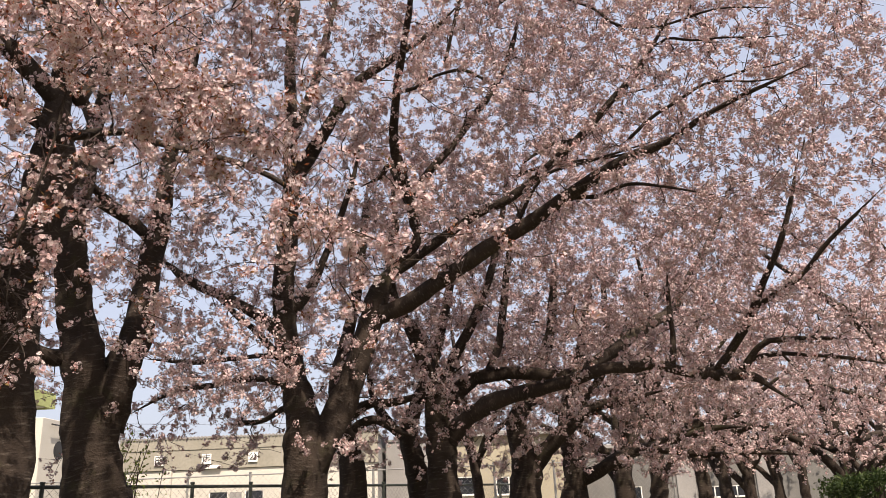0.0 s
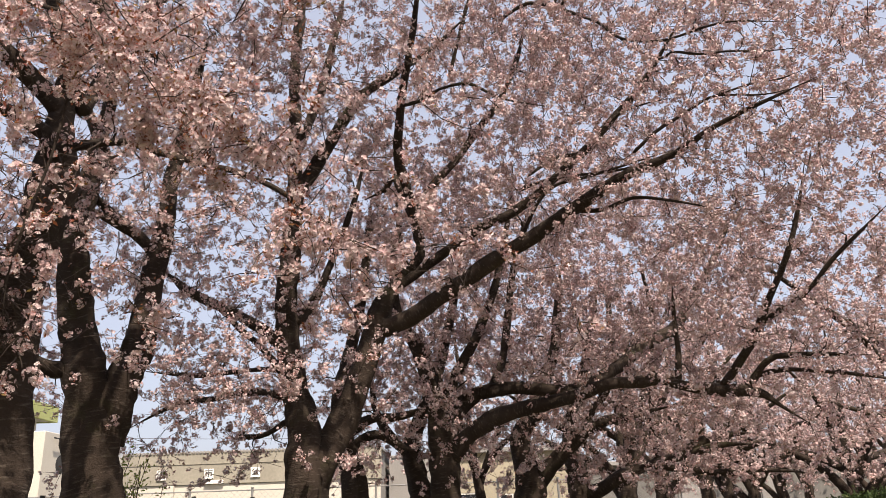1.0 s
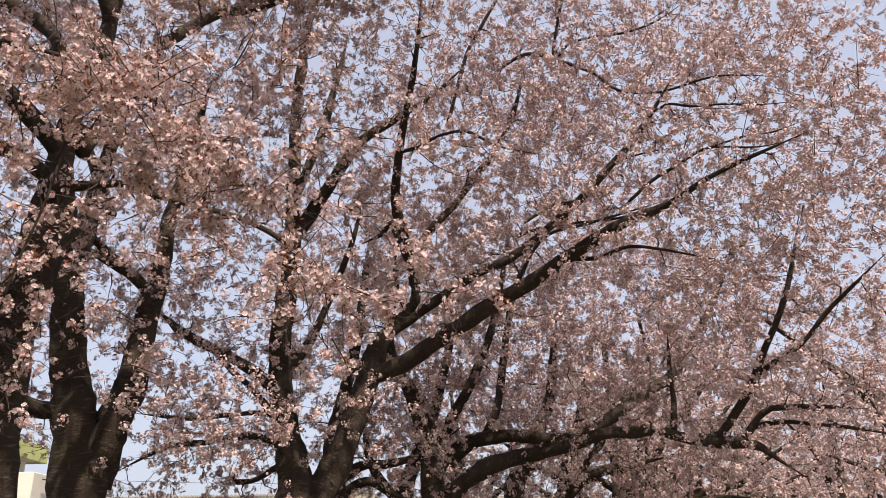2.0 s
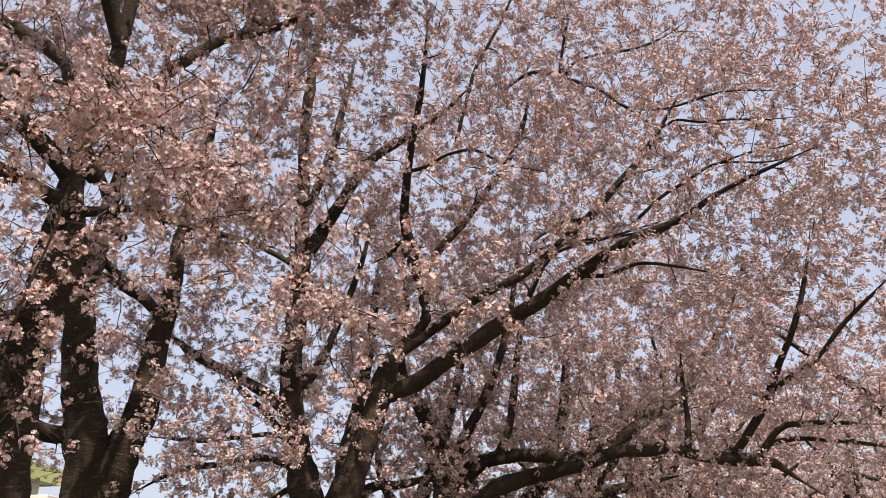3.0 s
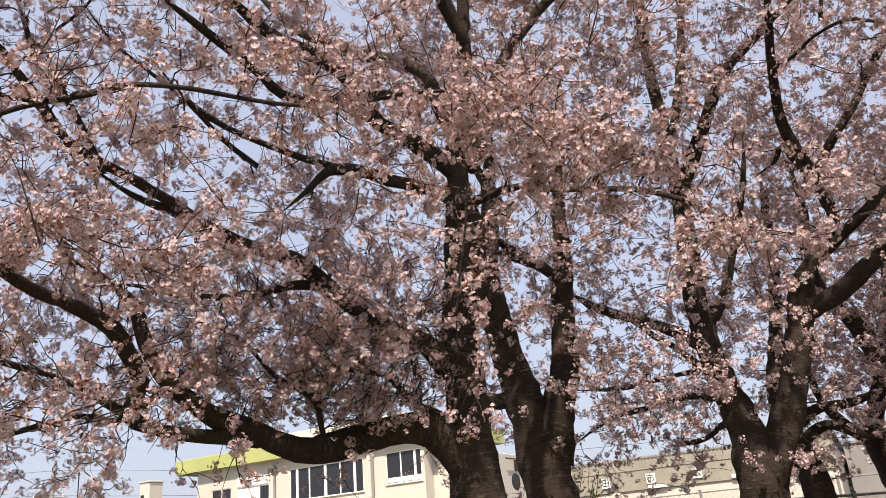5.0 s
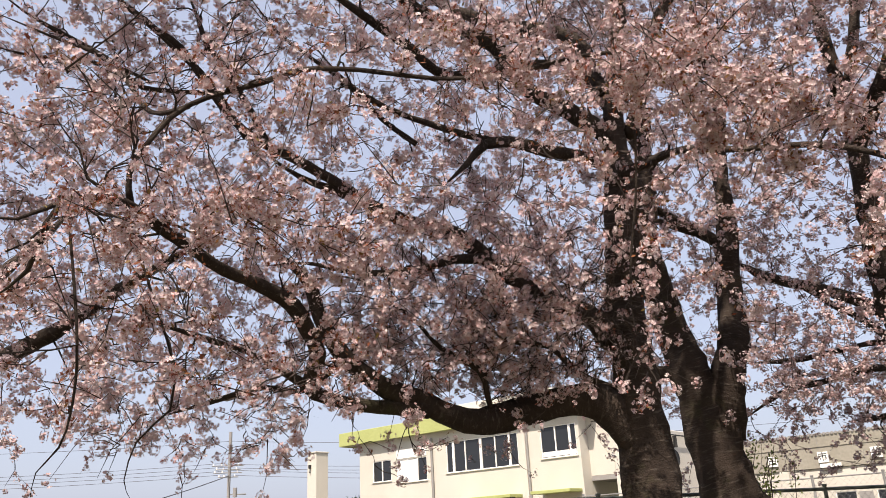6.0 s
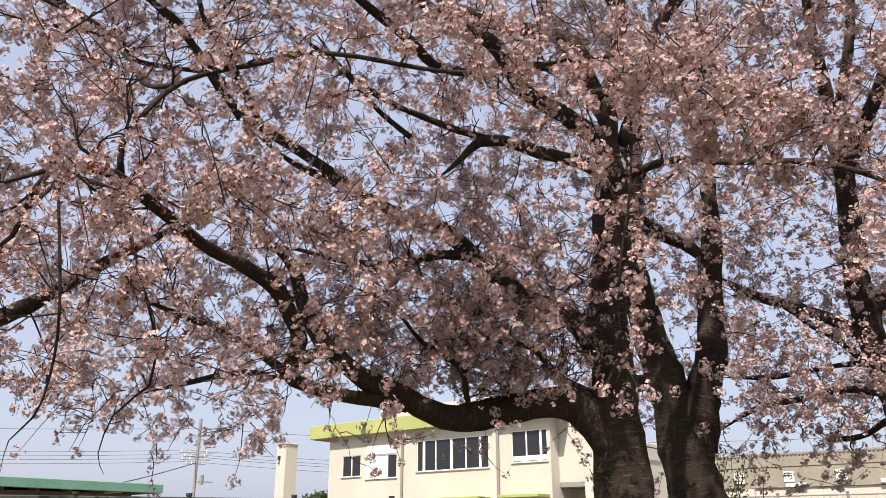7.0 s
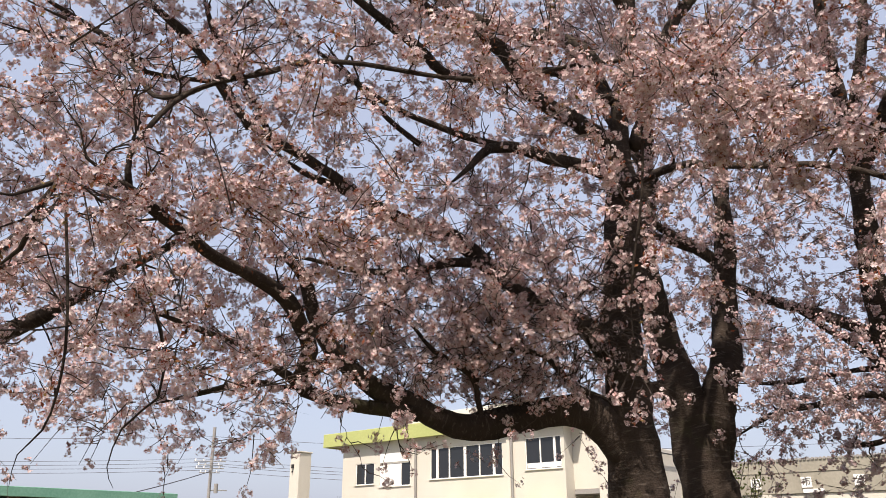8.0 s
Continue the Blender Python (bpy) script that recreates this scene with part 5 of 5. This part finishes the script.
# ---- fences ----
def wire_mesh(a, b, z0, z1, gap, r):
    """Crossing diagonal wires between two posts' feet a and b: one bundle of thin bars."""
    a, b = np.array([*a, 0.0]), np.array([*b, 0.0])
    long = np.linalg.norm(b - a)
    high, way = z1 - z0, (b - a) / long
    paths = []
    for s in np.arange(-high, long, gap):
        for flip in (0, 1):
            s0, s1 = max(s, 0), min(s + high, long)
            if s1 - s0 < 0.02:
                continue
            h0, h1 = s0 - s, s1 - s
            if flip:
                h0, h1 = high - h0, high - h1
            paths.append([a + way * s0 + np.array([0, 0, z0 + h0]), a + way * s1 + np.array([0, 0, z0 + h1])])
    paths = np.array(paths)
    return tubes(paths, np.full(paths.shape[:2], r), 3)


def fence(label, a, b, height, posts, material, post_r, rail_r, rails, gap, wire):
    mid = ((a[0] + b[0]) / 2, (a[1] + b[1]) / 2, 0)
    f = thing("chain_link_fence", mid, label, "fence")
    for i in range(posts + 1):
        x, y = a[0] + (b[0] - a[0]) * i / posts, a[1] + (b[1] - a[1]) * i / posts
        p = piece("post", rod((x, y, 0), (x, y, height + 0.04), post_r, 8), material, f)
        piece("post_cap", rod((x, y, height + 0.04), (x, y, height + 0.07), post_r * 1.25, 8), material, p)
    for z in rails:
        piece("rail", rod((*a, z), (*b, z), rail_r), material, f)
    v, l, s, uv = wire_mesh(a, b, 0.08, height, gap, wire)
    part("wire_netting", mesh_of("wire_netting", v - np.array(mid), l, s, [material]), f, "diamond wire netting", "stuff")
    return f


fence("tall grey chain-link fence on steel posts", (-12.6, 20.3), (6.0, 21.2), 2.40, 12, STEEL, 0.032, 0.016, (2.40, 1.2), 0.14, 0.0024)
fence("dark green chain-link fence with thick top rail", (-10.2, 3.66), (2.2, 22.6), 1.93, 18, DARK_STEEL, 0.030, 0.026, (1.93, 0.2), 0.12, 0.0022)

# ---- utility pole and its lines ----
POLE = Vector((-76.5, 52.0, 0))
pole = thing("utility_pole", POLE, "grey concrete utility pole with stacked crossarms", "utility pole")
piece("shaft", rod(POLE, POLE + Vector((0, 0, 13.6)), 0.17, 12), CONCRETE, pole)
across = Vector((0.56, 0.82, 0))
for z, w in ((9.95, 1.9), (9.55, 1.5), (9.2, 1.7), (8.75, 1.2)):
    arm = piece("crossarm", rod(POLE + across * -w + Vector((0, 0, z)), POLE + across * w * 0.8 + Vector((0, 0, z)), 0.06), STEEL, pole)
    for s in (-0.9, -0.45, 0.5):
        piece("insulator", rod(POLE + across * w * s + Vector((0, 0, z)), POLE + across * w * s + Vector((0, 0, z + 0.25)), 0.07), WHITE, arm)
piece("transformer", rod(POLE + across * 0.7 + Vector((0, 0, 6.6)), POLE + across * 0.7 + Vector((0, 0, 7.6)), 0.22, 12), CONCRETE, pole)
piece("bracket", rod(POLE + Vector((0, 0, 6.9)), POLE + across * 1.9 + Vector((0, 0, 6.9)), 0.07), STEEL, pole)


def line(a, b, sag, r, label):
    """A hanging cable."""
    a, b = np.array(a, float), np.array(b, float)
    t = np.linspace(0, 1, 24)[:, None]
    path = a * (1 - t) + b * t - np.array([0, 0, 1.0]) * sag * 4 * t * (1 - t)
    v, l, s, uv = tubes(path[None], np.full((1, 24), r), 5)
    return tagged(new("power_line", mesh_of("power_line", v, l, s, [CABLE])), label, "cable", "overhead lines")


for z, s in ((10.2, -1.2), (9.8, -0.9), (9.45, 0.6), (9.0, -0.6), (12.6, 0.2)):
    p = POLE + across * s
    line((p.x, p.y, z), (p.x - 42, p.y - 52, z + 0.6), 0.9, 0.022, "dark overhead power line")
    line((p.x, p.y, z), (p.x + 62, p.y + 30, z - 2.6), 1.1, 0.022, "dark overhead power line")
line((POLE.x, POLE.y, 8.9), (-60.0, 24.0, 3.2), 0.4, 0.05, "pale thick service cable sloping to a roof")


# ---- leafy undergrowth ----
def sapling(label, x, y, height, width, stems, many, seed, leaf=0.05):
    """Thin shoots with green leaves."""
    rng = np.random.default_rng(seed)
    ob = thing("sapling", (x, y, 0), label, "shrub", "leafy shoots")
    t = np.linspace(0, 1, 6)
    foot = rng.normal(0, 0.05, (stems, 3)) * np.array([1, 1, 0])
    tip = np.stack([rng.uniform(-width, width, stems), rng.uniform(-width, width, stems) * 0.6, height * rng.uniform(0.6, 1.0, stems)], 1)
    path = foot[:, None] * (1 - t[None, :, None]) + tip[:, None] * t[None, :, None]
    path[:, :, 2] = tip[:, 2:3] * t[None] ** 0.8
    path[:, 1:-1] += rng.normal(0, 0.03, (stems, 4, 3))
    v, l, s, uv = tubes(path, np.tile(np.linspace(0.012, 0.003, 6), (stems, 1)), 5)
    part("shoots", mesh_of("shoots", v, l, s, [TWIG]), ob, "thin brown shoots", "stuff")
    w, at = rng.integers(0, stems, many), rng.uniform(0.35, 1.0, many) * 4.999
    i = at.astype(int)
    f = (at - i)[:, None]
    c = path[w, i] * (1 - f) + path[w, i + 1] * f + rng.normal(0, 0.05, (many, 3))
    v, l, s, k = leaves(c, rng.uniform(0.7, 1.3, many) * leaf, rng)
    part("leaf_mass", mesh_of("leaf_mass", v, l, s, [FRESH]), ob, "fresh green leaves", "stuff")
    return ob


sapling("leafy green shoots beside a forked cherry trunk", -3.52, 8.72, 2.42, 0.40, 22, 2300, 5, 0.046)
sapling("leafy green shoots behind a dark cherry trunk", -4.50, 8.25, 1.95, 0.28, 10, 520, 6, 0.042)
sapling("low leafy shoots by the fence", -3.28, 9.05, 2.1, 0.30, 10, 520, 7, 0.042)
sapling("slender green sprig beside the old tree", -5.15, 5.45, 1.98, 0.10, 3, 26, 8, 0.08)
box = thing("equipment_cabinet", (-4.05, 9.58, 0), "small black equipment cabinet behind a tree", "cabinet")
piece("body", boxes([(-4.16, -3.95, 9.5, 9.7, 0.0, 1.83)], 0.01), BLACK, box)
piece("lid", boxes([(-4.18, -3.93, 9.48, 9.72, 1.83, 1.86)], 0.005), DARK_STEEL, box)


def leafy_mass(name, label, category, spans, many, leaf, seed, trunk=None):
    """A clipped hedge or bush: a ragged mass of leaves on short stems."""
    rng = np.random.default_rng(seed)
    x0, x1, y0, y1, z0, z1 = spans
    ob = thing(name, ((x0 + x1) / 2, (y0 + y1) / 2, 0), label, category)
    c = rng.uniform(-1, 1, (many, 3))
    side = rng.integers(0, 3, many)
    c[np.arange(many), side] = np.sign(c[np.arange(many), side]) * rng.uniform(0.75, 1.0, many)
    c[:, 2] = np.where(side == 2, np.abs(c[:, 2]), c[:, 2])
    p = c * np.array([(x1 - x0) / 2, (y1 - y0) / 2, (z1 - z0) / 2]) + np.array([0, 0, (z0 + z1) / 2])
    p += rng.normal(0, 0.09, (many, 3)) + 0.10 * np.sin(p[:, [1, 2, 0]] * 2.3)
    v, l, s, k = leaves(p, rng.uniform(0.6, 1.4, many) * leaf, rng)
    part("leaf_mass", mesh_of("leaf_mass", v, l, s, [GREEN]), ob, "dark green leaves", "stuff")
    stems = np.stack([np.stack([rng.uniform(x0, x1, 40) - ob.location.x, rng.uniform(y0, y1, 40) - ob.location.y, np.zeros(40)], 1)] * 2, 1)
    stems[:, 1, 2] = z1 * 0.85
    stems[:, 1, :2] *= 0.97
    v, l, s, uv = tubes(stems, np.full((40, 2), 0.02), 5)
    part("stems", mesh_of("stems", v, l, s, [TWIG]), ob, "brown stems", "stuff")
    return ob


leafy_mass("hedge", "dense dark green clipped hedge under blossom trees", "hedge", (9.7, 17.0, 19.8, 21.4, 0.1, 1.72), 22000, 0.10, 3)
leafy_mass("evergreen_bush", "dark evergreen bush behind the hall", "shrub", (-33.6, -31.9, 29.4, 31.0, 0.3, 3.5), 5000, 0.14, 4)
